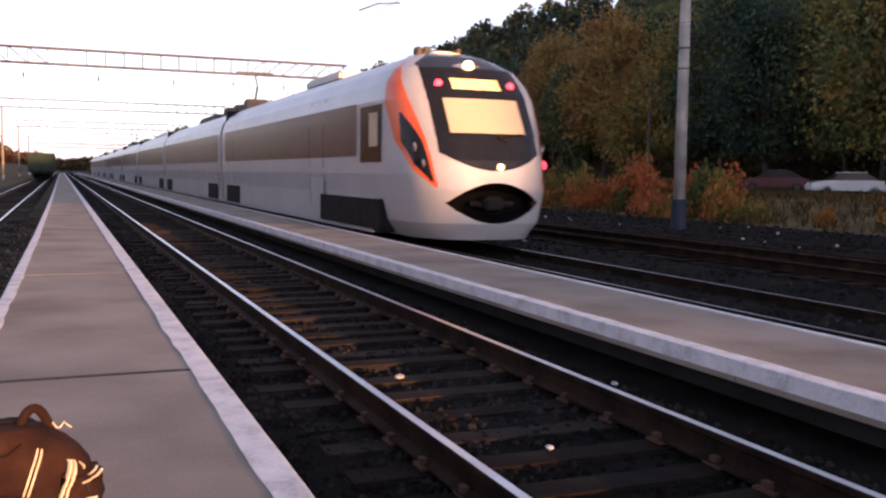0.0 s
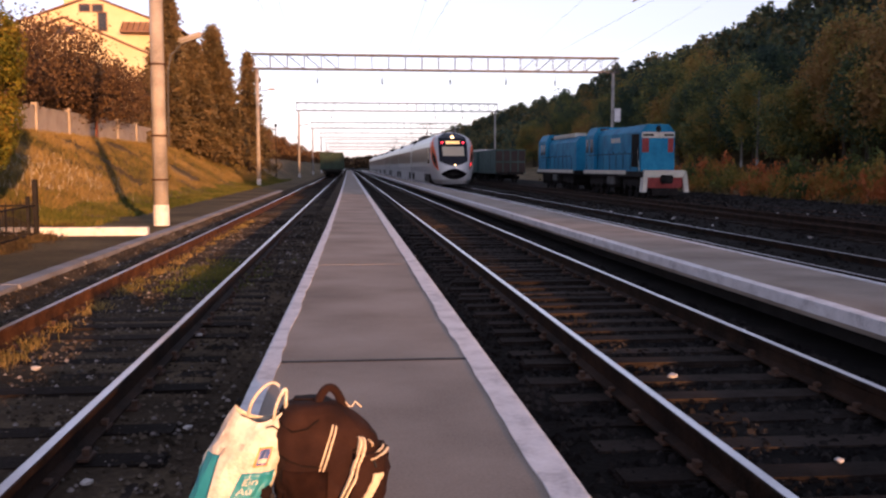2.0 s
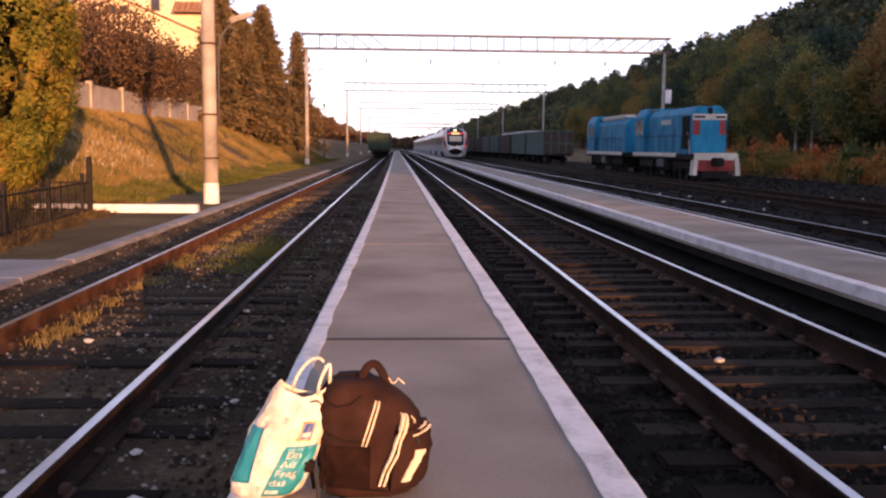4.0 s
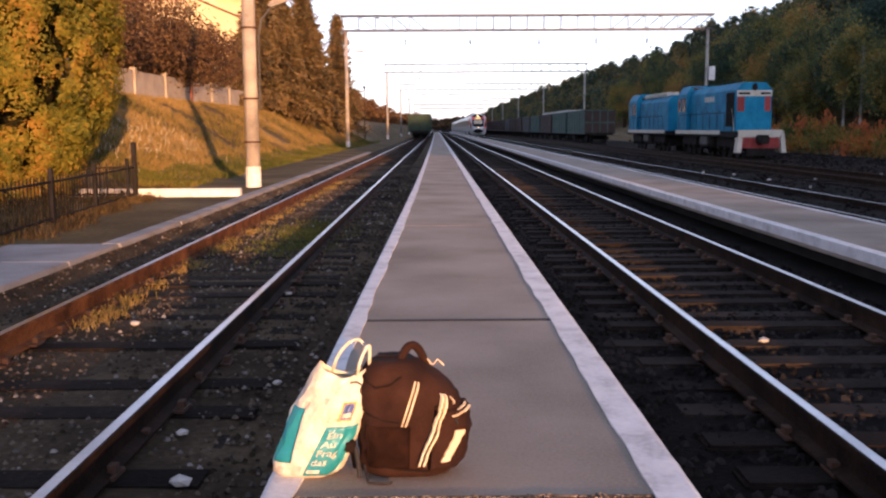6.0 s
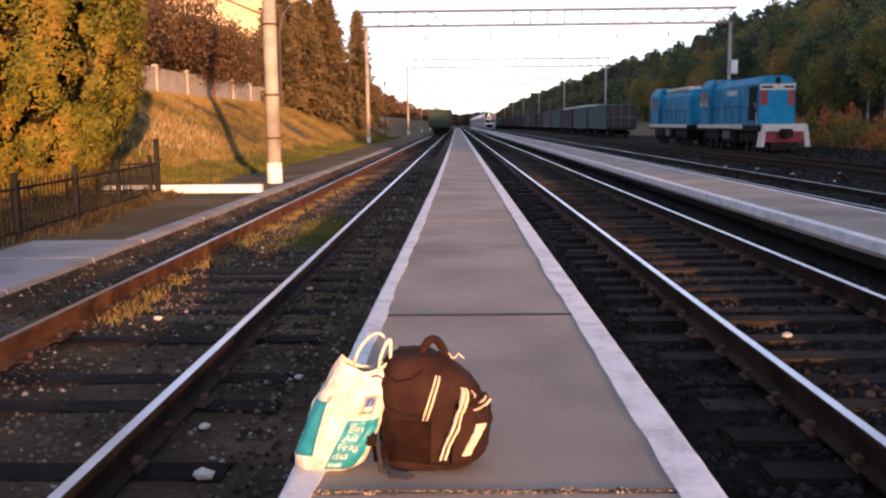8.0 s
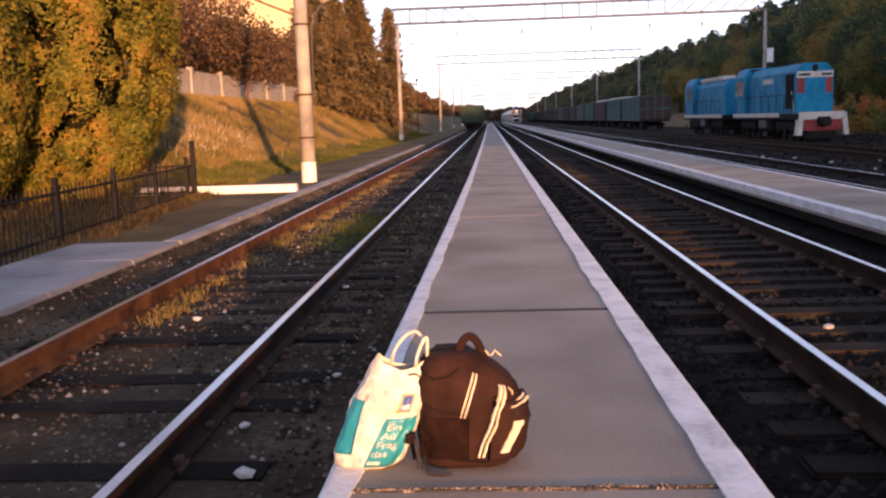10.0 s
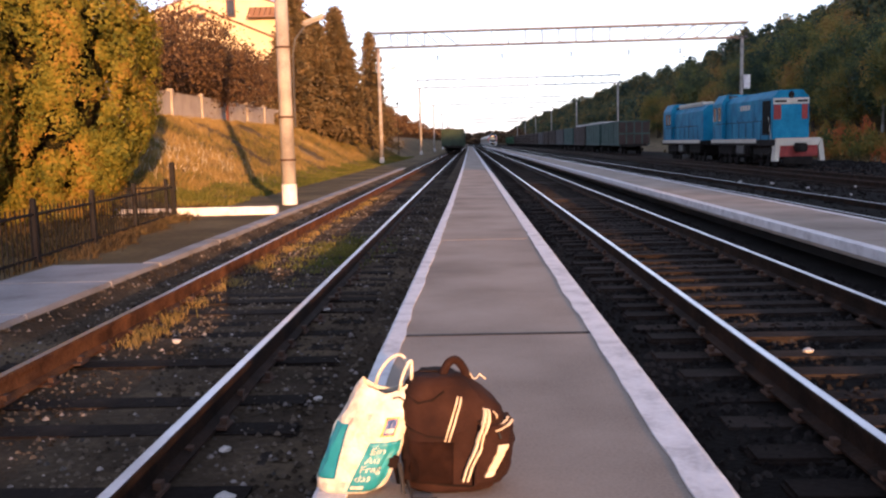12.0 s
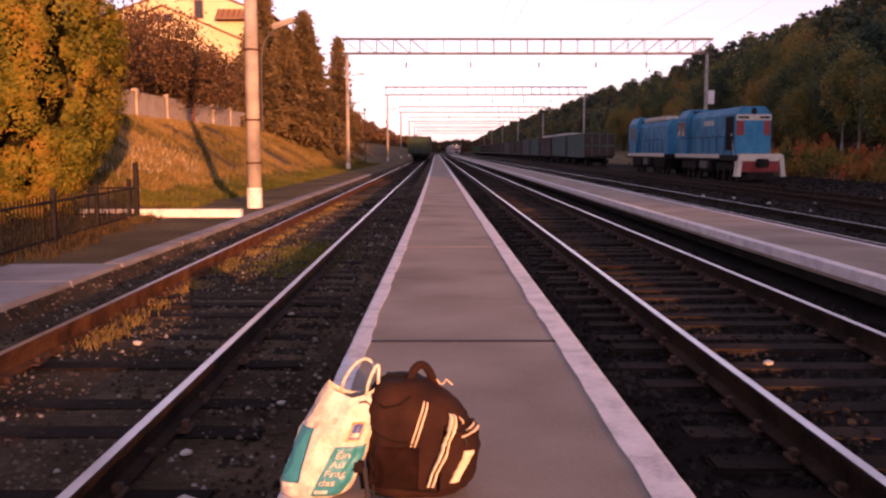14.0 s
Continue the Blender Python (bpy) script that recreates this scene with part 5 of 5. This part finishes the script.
def parked_car(at, paint, label):
    t = thing("car", at, label, "car", "cars parked before the wood")
    low = [(-2.15, 0.35), (-2.2, 0.75), (-1.5, 0.92), (-1.0, 0.95), (1.5, 0.98), (2.1, 0.9), (2.18, 0.45), (2.1, 0.3)]
    top = [(-1.15, 0.94), (-0.45, 1.4), (0.9, 1.42), (1.7, 0.96)]
    for name, prof, w0, mat in (("body", low, 0.84, paint), ("cabin", top, 0.72, M_GLASS)):
        bm = bmesh.new()
        a = [bm.verts.new((x, -w0, z)) for x, z in prof]
        b = [bm.verts.new((x, w0, z)) for x, z in prof]
        n = len(prof)
        for i in range(n):
            bm.faces.new((a[i], a[(i + 1) % n], b[(i + 1) % n], b[i]))
        bm.faces.new(a[::-1]), bm.faces.new(b)
        bmesh.ops.recalc_face_normals(bm, faces=bm.faces)
        bmesh.ops.bevel(bm, geom=list(bm.edges), offset=0.06, segments=2, affect="EDGES")
        part(name, bm, mat, t, smooth=False)
    part("roof", made_box(-0.5, 0.95, -0.68, 0.68, 1.39, 1.45, bevel=0.03), paint, t)
    for x in (-1.35, 1.35):
        for s in (-1, 1):
            w = part("wheel", made_rod((x, s * 0.84, 0.31), (x, s * 0.66, 0.31), 0.31, sides=18), M_TYRE, t)
            part("rim", made_rod((x, s * 0.85, 0.31), (x, s * 0.8, 0.31), 0.19, sides=14), M_STEEL, w)
    for s in (-0.55, 0.55):
        part("headlight", made_box(-2.22, -2.12, s - 0.18, s + 0.18, 0.66, 0.8, bevel=0.02), M_LENS, t)


parked_car(pose(42.3, 46.6, ground_z(42.3, 46.6) + 0.05, 0, 0, -42), material("maroon_paint", [(0.07, 0.015, 0.02), (0.1, 0.02, 0.025)], scale=1, rough=0.3, bump=0, coat=0.4), "dark maroon car parked in the grass")
parked_car(pose(43.0, 41.4, ground_z(43, 41.4), 0, 0, -30), material("white_car_paint", [(0.6, 0.62, 0.64), (0.7, 0.72, 0.74)], scale=1, rough=0.3, bump=0, coat=0.4), "white car parked in the grass")


# ---- backpack and plastic bag on the platform ----
M_PACK = material("brown_cloth", [(0.012, 0.0048, 0.0034), (0.024, 0.0092, 0.0062), (0.04, 0.017, 0.011)], scale=7, fine=220, rough=0.85, bump=0.4, spec=0.2)
M_PACKDARK = material("dark_brown_cloth", [(0.006, 0.003, 0.002), (0.013, 0.006, 0.004)], scale=9, fine=200, rough=0.85, bump=0.4, spec=0.2)
M_PACKMESH = material("brown_mesh_cloth", [(0.007, 0.003, 0.0022), (0.016, 0.0066, 0.0045), (0.028, 0.012, 0.008)], scale=14, fine=400, rough=0.9, bump=0.5, spec=0.1)
M_TRIM = material("cream_trim", [(0.55, 0.46, 0.33), (0.68, 0.58, 0.42)], scale=12, fine=150, rough=0.7, bump=0.2)
M_PLASTIC = material("white_plastic", [(0.44, 0.41, 0.34), (0.62, 0.59, 0.5), (0.68, 0.65, 0.56)], scale=14, fine=60, rough=0.35, bump=0.35, spec=0.5)
M_TEAL = material("teal_print", [(0.012, 0.19, 0.25), (0.03, 0.27, 0.33)], scale=9, fine=60, rough=0.35, bump=0.2, spec=0.5)
M_LOGO_O = material("orange_print", [(0.75, 0.22, 0.02), (0.8, 0.27, 0.04)], scale=9, rough=0.4, bump=0.1)
M_LOGO_B = material("blue_print", [(0.015, 0.05, 0.2), (0.03, 0.08, 0.28)], scale=9, rough=0.4, bump=0.1)
M_CORD = material("black_cord", [(0.01, 0.01, 0.012), (0.02, 0.02, 0.024)], scale=9, rough=0.8)

PACK_X, PACK_Y = -0.1, 3.43


def pack_surface(a, s, out=0.0):
    """A point of the pack: a is the angle round it (-90 towards the camera), s goes up from 0 to 1."""
    c, sn = math.cos(radians(a)), math.sin(radians(a))
    steps = [0, 0.04, 0.12, 0.35, 0.6, 0.75, 0.87, 0.95, 1.0]
    k = float(np.interp(s, steps, [0.76, 0.9, 0.97, 1.0, 0.99, 0.93, 0.8, 0.6, 0.3]))
    square = float(np.interp(s, steps, [0.8, 0.93, 0.98, 1.0, 1.0, 0.99, 0.96, 0.88, 0.7]))
    k += (square - k) * smooth(0.35, -0.6, c)          # the side by the bag is squarer, with a full shoulder
    n = 2.7
    r = (abs(c) ** n + abs(sn) ** n) ** (-1 / n)
    ax, ay = 0.193 * k + out, 0.14 * k + out
    fold = 0.013 * noise.noise((a * 0.045, s * 6, 1)) + 0.006 * noise.noise((a * 0.15, s * 22, 4))
    right = smooth(-60, -10, a) * smooth(80, 20, a)
    ax += 0.018 * right * math.sin(math.pi * min(1, max(0, s * 1.1)))
    x = (ax + fold) * r * c + 0.012 * (s - 0.5)
    y = (ay + fold) * r * sn
    return Vector((PACK_X + x, PACK_Y + y, PLAT + 0.005 + 0.435 * s - 0.07 * smooth(-0.02, 0.19, x) * s * s + out * (s > 0.9)))


def tube(points, r, sides=8):
    """A bent round bar through the points, as one closed skin."""
    pts = [Vector(p) for p in points]
    bm = bmesh.new()
    rings = []
    for k, p in enumerate(pts):
        d = (pts[min(k + 1, len(pts) - 1)] - pts[max(k - 1, 0)]).normalized()
        e = d.cross(Vector((0.31, 0.9, 0.17))).normalized()
        f = d.cross(e)
        rings.append([bm.verts.new(p + r * (e * math.cos(6.2832 * i / sides) + f * math.sin(6.2832 * i / sides))) for i in range(sides)])
    for a, b in zip(rings[:-1], rings[1:]):
        for i in range(sides):
            bm.faces.new((a[i], a[(i + 1) % sides], b[(i + 1) % sides], b[i]))
    bm.faces.new(rings[0][::-1])
    bm.faces.new(rings[-1])
    bmesh.ops.recalc_face_normals(bm, faces=bm.faces)
    return bm


def patch(surf, a0, a1, s0, s1, out, na=8, ns=14, slant=0.0, thick=0.006):
    """A thin curved patch that lies on a surface; slant: degrees by which it turns from its top to its foot."""
    bm = bmesh.new()
    rows = {}
    for o in (0, 1):
        for j in range(ns + 1):
            s = s0 + (s1 - s0) * j / ns
            sh = slant * (1 - j / ns)
            for i in range(na + 1):
                rows[o, j, i] = bm.verts.new(surf(a0 + (a1 - a0) * i / na + sh, s, out + (0 if o else -thick)))
    for j in range(ns):
        for i in range(na):
            bm.faces.new((rows[1, j, i], rows[1, j, i + 1], rows[1, j + 1, i + 1], rows[1, j + 1, i]))
    for j in range(ns):
        for i in (0, na):
            q = (rows[0, j, i], rows[1, j, i], rows[1, j + 1, i], rows[0, j + 1, i])
            bm.faces.new(q if i else q[::-1])
    for i in range(na):
        for j in (0, ns):
            q = (rows[0, j, i], rows[0, j, i + 1], rows[1, j, i + 1], rows[1, j, i])
            bm.faces.new(q if j == 0 else q[::-1])
    return bm


def closed_surface(surf, na, ns):
    bm = bmesh.new()
    vs = [[bm.verts.new(surf(-180 + 360 * i / na, j / ns)) for i in range(na)] for j in range(ns + 1)]
    for j in range(ns):
        for i in range(na):
            bm.faces.new((vs[j][i], vs[j][(i + 1) % na], vs[j + 1][(i + 1) % na], vs[j + 1][i]))
    bm.faces.new(vs[0][::-1])
    bm.faces.new(vs[-1])
    return bm


t = thing("backpack", pose(0, 0, 0), "brown cloth backpack with cream double stripes, standing on the platform", "backpack")
part("body", closed_surface(pack_surface, 72, 40), M_PACK, t, smooth=True)
part("side_pocket", patch(pack_surface, -136, -88, 0.1, 0.47, 0.006, 14, 12, thick=0.02), M_PACKMESH, t, "dark mesh side pocket", True)
fp = part("front_pocket", patch(pack_surface, -62, 22, 0.1, 0.66, 0.022, 18, 14, -6, thick=0.035), M_PACK, t, smooth=True)
for a, s0, s1, sl in ((-91, 0.47, 0.87, 15), (-67, 0.14, 0.83, 25)):
    for d in (0, 4.4):
        part("stripe", patch(lambda aa, ss, oo=0.0, sl=sl, s0=s0, s1=s1: pack_surface(aa + sl * ((ss - s0) / (s1 - s0)), ss, oo), a + d - sl / 2, a + d + 1.9 - sl / 2, s0, s1, 0.006 if a < -80 else 0.0275, 2, 24, thick=0.012), M_TRIM, t, "cream piping stripe")
part("pocket_zip", patch(lambda aa, ss, oo=0.0: pack_surface(aa, ss + 0.0018 * (aa + 45), oo), -46, -14, 0.6, 0.615, 0.027, 14, 1), M_TRIM, fp, "cream zip line")
part("pocket_zip", patch(lambda aa, ss, oo=0.0: pack_surface(aa, ss + 0.0018 * (aa + 45), oo), -46, -14, 0.63, 0.645, 0.018, 14, 1), M_TRIM, fp, "cream zip line")
part("reflector", patch(lambda aa, ss, oo=0.0: pack_surface(aa + 46 * (ss - 0.18) - 60 * (ss - 0.33) ** 2, ss, oo), -56, -47, 0.17, 0.46, 0.0275, 3, 12), M_TRIM, fp, "curved cream reflector")
part("logo_mark", patch(lambda aa, ss, oo=0.0: pack_surface(aa - 40 * (ss - 0.74), ss, oo), -36, -33, 0.71, 0.79, 0.006, 2, 5), M_TRIM, t)
part("zip_pull", made_rod(pack_surface(-44, 0.6, 0.03), pack_surface(-43, 0.53, 0.035), 0.005, sides=6), M_CORD, fp)
for seam in ([(-152, 0.6), (-135, 0.56), (-115, 0.52), (-96, 0.5)], [(-170, 0.93), (-150, 0.86), (-128, 0.8), (-112, 0.83), (-100, 0.9)], [(-62, 0.68), (-50, 0.72), (-30, 0.74), (0, 0.7)], [(-128, 0.12), (-100, 0.09), (-70, 0.08), (-40, 0.09)]):
    part("seam", tube([pack_surface(a, s, 0.003) for a, s in seam], 0.0045, 6), M_PACKDARK, t)
part("top_pad", made_box(PACK_X - 0.15, PACK_X + 0.0, PACK_Y - 0.02, PACK_Y + 0.09, PLAT + 0.385, PLAT + 0.445, bevel=0.028), M_PACKDARK, t)


hx, hy, hz = PACK_X + 0.035, PACK_Y - 0.01, PLAT + 0.41
part("handle", tube([Vector((hx - 0.07 + 0.1 * k / 10, hy + 0.04 * k / 10, hz - 0.02 * k / 10 + 0.085 * math.sin(math.pi * min(1.0, k / 10 * 0.98 + 0.02)) ** 0.7)) for k in range(11)], 0.0165, 10), M_PACK, t)
part("strap", tube([pack_surface(-165, 0.9, 0.01), pack_surface(-170, 0.7, 0.03), pack_surface(-168, 0.45, 0.02), pack_surface(-162, 0.25, 0.03), pack_surface(-158, 0.05, 0.02)], 0.015), M_PACKDARK, t)
part("buckle", made_box(PACK_X - 0.245, PACK_X - 0.2, PACK_Y - 0.11, PACK_Y - 0.08, PLAT + 0.1, PLAT + 0.15, bevel=0.008), M_PACKDARK, t)
part("strap_end", tube([Vector((PACK_X - 0.2, PACK_Y - 0.1, PLAT + 0.12)), Vector((PACK_X - 0.19, PACK_Y - 0.12, PLAT + 0.06)), Vector((PACK_X - 0.185, PACK_Y - 0.13, PLAT + 0.012))], 0.009), M_CORD, t)
part("strap_end", tube([Vector((PACK_X - 0.17, PACK_Y - 0.1, PLAT + 0.05)), Vector((PACK_X - 0.15, PACK_Y - 0.17, PLAT + 0.008)), Vector((PACK_X - 0.09, PACK_Y - 0.18, PLAT + 0.008)), Vector((PACK_X - 0.06, PACK_Y - 0.17, PLAT + 0.008))], 0.005), M_CORD, t)
part("cord_loop", tube([Vector((PACK_X - 0.2 + 0.03 * math.cos(k * 0.7), PACK_Y - 0.07, PLAT + 0.33 + 0.035 * math.sin(k * 0.7))) for k in range(10)], 0.004), M_CORD, t)
part("earphone_cord", tube([Vector((PACK_X + 0.06 + 0.012 * k, PACK_Y + 0.02, PLAT + 0.415 + 0.012 * math.sin(k * 1.9))) for k in range(7)], 0.003), M_TRIM, t)

BAG_X, BAG_Y = -0.495, 3.38


def bag_surface(a, s, out=0.0):
    """A point of the plastic bag; it leans to +x as it rises."""
    k = float(np.interp(s, [0, 0.05, 0.15, 0.5, 0.72, 0.88, 1.0], [0.74, 0.94, 1.0, 1.03, 0.99, 0.84, 0.68]))
    kz = float(np.interp(s, [0, 0.6, 1.0], [1.0, 1.0, 0.75]))
    c, sn = math.cos(radians(a)), math.sin(radians(a))
    n = 2.4
    r = (abs(c) ** n + abs(sn) ** n) ** (-1 / n)
    crease = 0.01 * noise.noise((a * 0.04, s * 4, 8)) + 0.008 * noise.noise((a * 0.11, s * 9, 3))
    x = (0.14 * k + out + crease) * r * c
    y = (0.085 * k * kz + out + crease) * r * sn
    dip = 0.028 * smooth(0.8, 1.0, s) * math.cos(radians(2 * a))
    return Vector((BAG_X + x + 0.155 * s ** 1.05, BAG_Y + y + 0.03 * s, PLAT + 0.006 + 0.4 * s + dip))


t = thing("plastic_bag", pose(0, 0, 0), "white plastic shopping bag with teal print leaning on the backpack", "bag")
bm = bmesh.new()
na, ns = 64, 36
vs = [[bm.verts.new(bag_surface(-180 + 360 * i / na, j / ns)) for i in range(na)] for j in range(ns + 1)]
for j in range(ns):
    for i in range(na):
        bm.faces.new((vs[j][i], vs[j][(i + 1) % na], vs[j + 1][(i + 1) % na], vs[j + 1][i]))
bm.faces.new(vs[0][::-1])
part("bag_body", bm, M_PLASTIC, t, smooth=True)
part("teal_band", patch(bag_surface, -172, -128, 0.16, 0.66, 0.002, 12, 14, 10, thick=0.004), M_TEAL, t, "teal printed panel", True)
tb = part("teal_block", patch(bag_surface, -84, -28, 0.03, 0.5, 0.002, 16, 14, -10, thick=0.004), M_TEAL, t, "teal printed panel with white words", True)
def printed(word, a0, s0, cap, parent):
    """A word printed on the bag; a0, s0: where its first letter's foot stands; cap: letter height in metres."""
    cu = bpy.data.curves.new("word", "FONT")
    cu.body, cu.size, cu.resolution_u = word, cap * 1.4, 3
    ob = new("word", cu)
    ob.matrix_basis = pose(0, 0, 0)
    bpy.context.view_layer.update()
    me = bpy.data.meshes.new_from_object(ob.evaluated_get(bpy.context.evaluated_depsgraph_get()))
    bpy.data.objects.remove(ob)
    for v in me.vertices:
        v.co = bag_surface(a0 + v.co.x / 0.115 * 57.3, s0 + v.co.y / 0.4 + 0.12 * v.co.x, 0.0055)
    me.materials.clear()
    mesh_part("word", me, M_PLASTIC, parent, "white printed word")


for word, a0, s0 in (("Ein", -79, 0.39), ("Au", -82, 0.305), ("Frag", -85, 0.22), ("das", -88, 0.135)):
    printed(word, a0, s0, 0.026, tb)
part("word_bar", patch(bag_surface, -90, -70, 0.06, 0.09, 0.0045, 8, 2, thick=0.003), M_PLASTIC, tb)
lg = part("logo_square", patch(bag_surface, -72, -50, 0.55, 0.72, 0.002, 6, 6, thick=0.004), M_LOGO_O, t, "orange edged square mark")
part("logo_inner", patch(bag_surface, -69, -53, 0.565, 0.705, 0.0045, 6, 6, thick=0.003), M_LOGO_B, lg)
part("logo_bar", patch(bag_surface, -67, -55, 0.585, 0.62, 0.007, 6, 2, thick=0.003), M_PLASTIC, lg)
M_FADE = material("grey_print", [(0.4, 0.36, 0.32), (0.5, 0.46, 0.4)], scale=9, rough=0.5, bump=0.1)
for a, s in ((-128, 0.66), (-100, 0.7), (-104, 0.07), (-132, 0.06)):
    part("print_square", patch(bag_surface, a - 5, a + 5, s, s + 0.06, 0.002, 4, 3, thick=0.003), M_FADE, t)


def handle_loop(p, q, h):
    p, q = Vector(p), Vector(q)
    n = 14
    return [p.lerp(q, k / n) + Vector((0.02 * math.sin(math.pi * k / n), 0, h * math.sin(math.pi * k / n) ** 0.6)) for k in range(n + 1)]


for p, q, h in ((bag_surface(-60, 0.98), bag_surface(-20, 0.96), 0.1), (bag_surface(120, 0.98), bag_surface(30, 0.98), 0.11)):
    part("handle", tube(handle_loop(p, q, h), 0.007, 6), M_PLASTIC, t, smooth=True)


# ---- loose stones, litter ----
STONE_V = [(1, 0, -.2), (.3, .9, -.1), (-.8, .55, -.2), (-.7, -.6, -.15), (.35, -.95, -.2), (.1, .1, .75), (.5, -.3, .5), (-.4, .2, .55)]
STONE_F = [(0, 1, 5, 6), (1, 2, 7, 5), (2, 3, 7), (3, 4, 6), (4, 0, 6), (7, 3, 6), (5, 7, 6)]


def stones(name, x0, x1, y0, y1, n, size, label, zf, skip=None):
    rr = random.Random(name)
    ps, ss, aa = [], [], []
    while len(ps) < n:
        x, y = rr.uniform(x0, x1), y0 + (y1 - y0) * rr.random() ** 1.9
        ps.append((x, y, zf(x, y)))
        ss.append(size * rr.uniform(0.5, 1.5) * (1 + y / 40))
        aa.append(rr.uniform(0, 6.28))
    me = joined(name, STONE_V, STONE_F, ps, ss, aa)
    return tagged(mesh_part(name, me, M_STONE), label, "ballast stones", kind="stuff")


M_BROWNSTONE = material("brown_gravel", [(0.026, 0.02, 0.014), (0.055, 0.043, 0.031), (0.13, 0.104, 0.078)], scale=0.8, fine=30, bump=0.4, rough=0.9, per="island", spread=0.45, spec=0.06)


def bed_z(x, y):
    return -0.25 + 0.012 * noise.noise((x * 3, y * 3, 0))


g = stones("ballast_left", -4.24, -0.66, 1.2, 34, 16000, 0.015, "brown crushed stone ballast of the old track", lambda x, y: ground_z(x, y) + 0.002)
g.data.materials[0] = M_BROWNSTONE
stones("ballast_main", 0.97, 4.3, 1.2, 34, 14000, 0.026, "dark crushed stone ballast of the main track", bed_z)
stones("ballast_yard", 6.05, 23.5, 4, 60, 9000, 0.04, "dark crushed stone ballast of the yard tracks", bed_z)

M_PALESTONE = material("pale_gravel", [(0.05, 0.045, 0.04), (0.12, 0.105, 0.095), (0.28, 0.25, 0.23)], scale=0.8, fine=30, bump=0.3, rough=0.9, per="island", spread=0.5, spec=0.1)
g = stones("pale_gravel", -4.24, -0.7, 1.5, 30, 2400, 0.015, "scattered paler gravel in the old track", lambda x, y: ground_z(x, y) + 0.006)
g.data.materials[0] = M_PALESTONE
M_PAPER = material("pale_litter", [(0.4, 0.38, 0.36), (0.6, 0.58, 0.55)], scale=20, rough=0.8)


def litter(x, y, z, size, seed):
    rr = random.Random(seed)
    bm = bmesh.new()
    bmesh.ops.create_icosphere(bm, subdivisions=1, radius=size)
    for v in bm.verts:
        v.co = Vector((v.co.x * rr.uniform(0.7, 1.4), v.co.y * rr.uniform(0.6, 1.3), v.co.z * rr.uniform(0.3, 0.8)))
    o = part("crumpled_paper", bm, M_PAPER)
    o.location = (x, y, z)
    tagged(o, "crumpled pale paper scrap lying in the ballast", "litter", "litter in the tracks")


for i, (x, y, s) in enumerate(((2.55, 7.0, 0.045), (2.75, 4.85, 0.035), (3.95, 8.9, 0.06), (3.6, 3.7, 0.04), (1.15, 6.4, 0.03), (-1.22, 4.2, 0.05), (-1.4, 4.9, 0.035), (-1.05, 5.9, 0.035), (-1.5, 9.2, 0.04), (-2.9, 4.7, 0.05), (-2.6, 7.8, 0.04), (-1.0, 3.6, 0.04), (4.1, 6.2, 0.035))):
    litter(x, y, -0.19, s, i)
for i in range(26):
    rr = random.Random(900 + i)
    litter(rr.uniform(9.8, 22), rr.uniform(9, 34), -0.2, rr.uniform(0.03, 0.07), i)


# ---- what moves ----
def motions():
    """The express leaves along the through track."""
    speed = [(0.0, 17.0), (0.5, 30.7), (1.0, 44.5), (1.5, 58.2), (2.0, 72.1), (2.5, 86.0), (3.0, 100.0), (4.0, 128.0), (5.0, 155.5), (6.5, 196.2), (8.0, 235.0), (9.5, 272.5), (11.0, 307.5), (12.5, 341.0), (14.0, 374.0)]
    walk(train, [(s, pose(TRAIN_X, y, -0.04)) for s, y in speed])


motions()
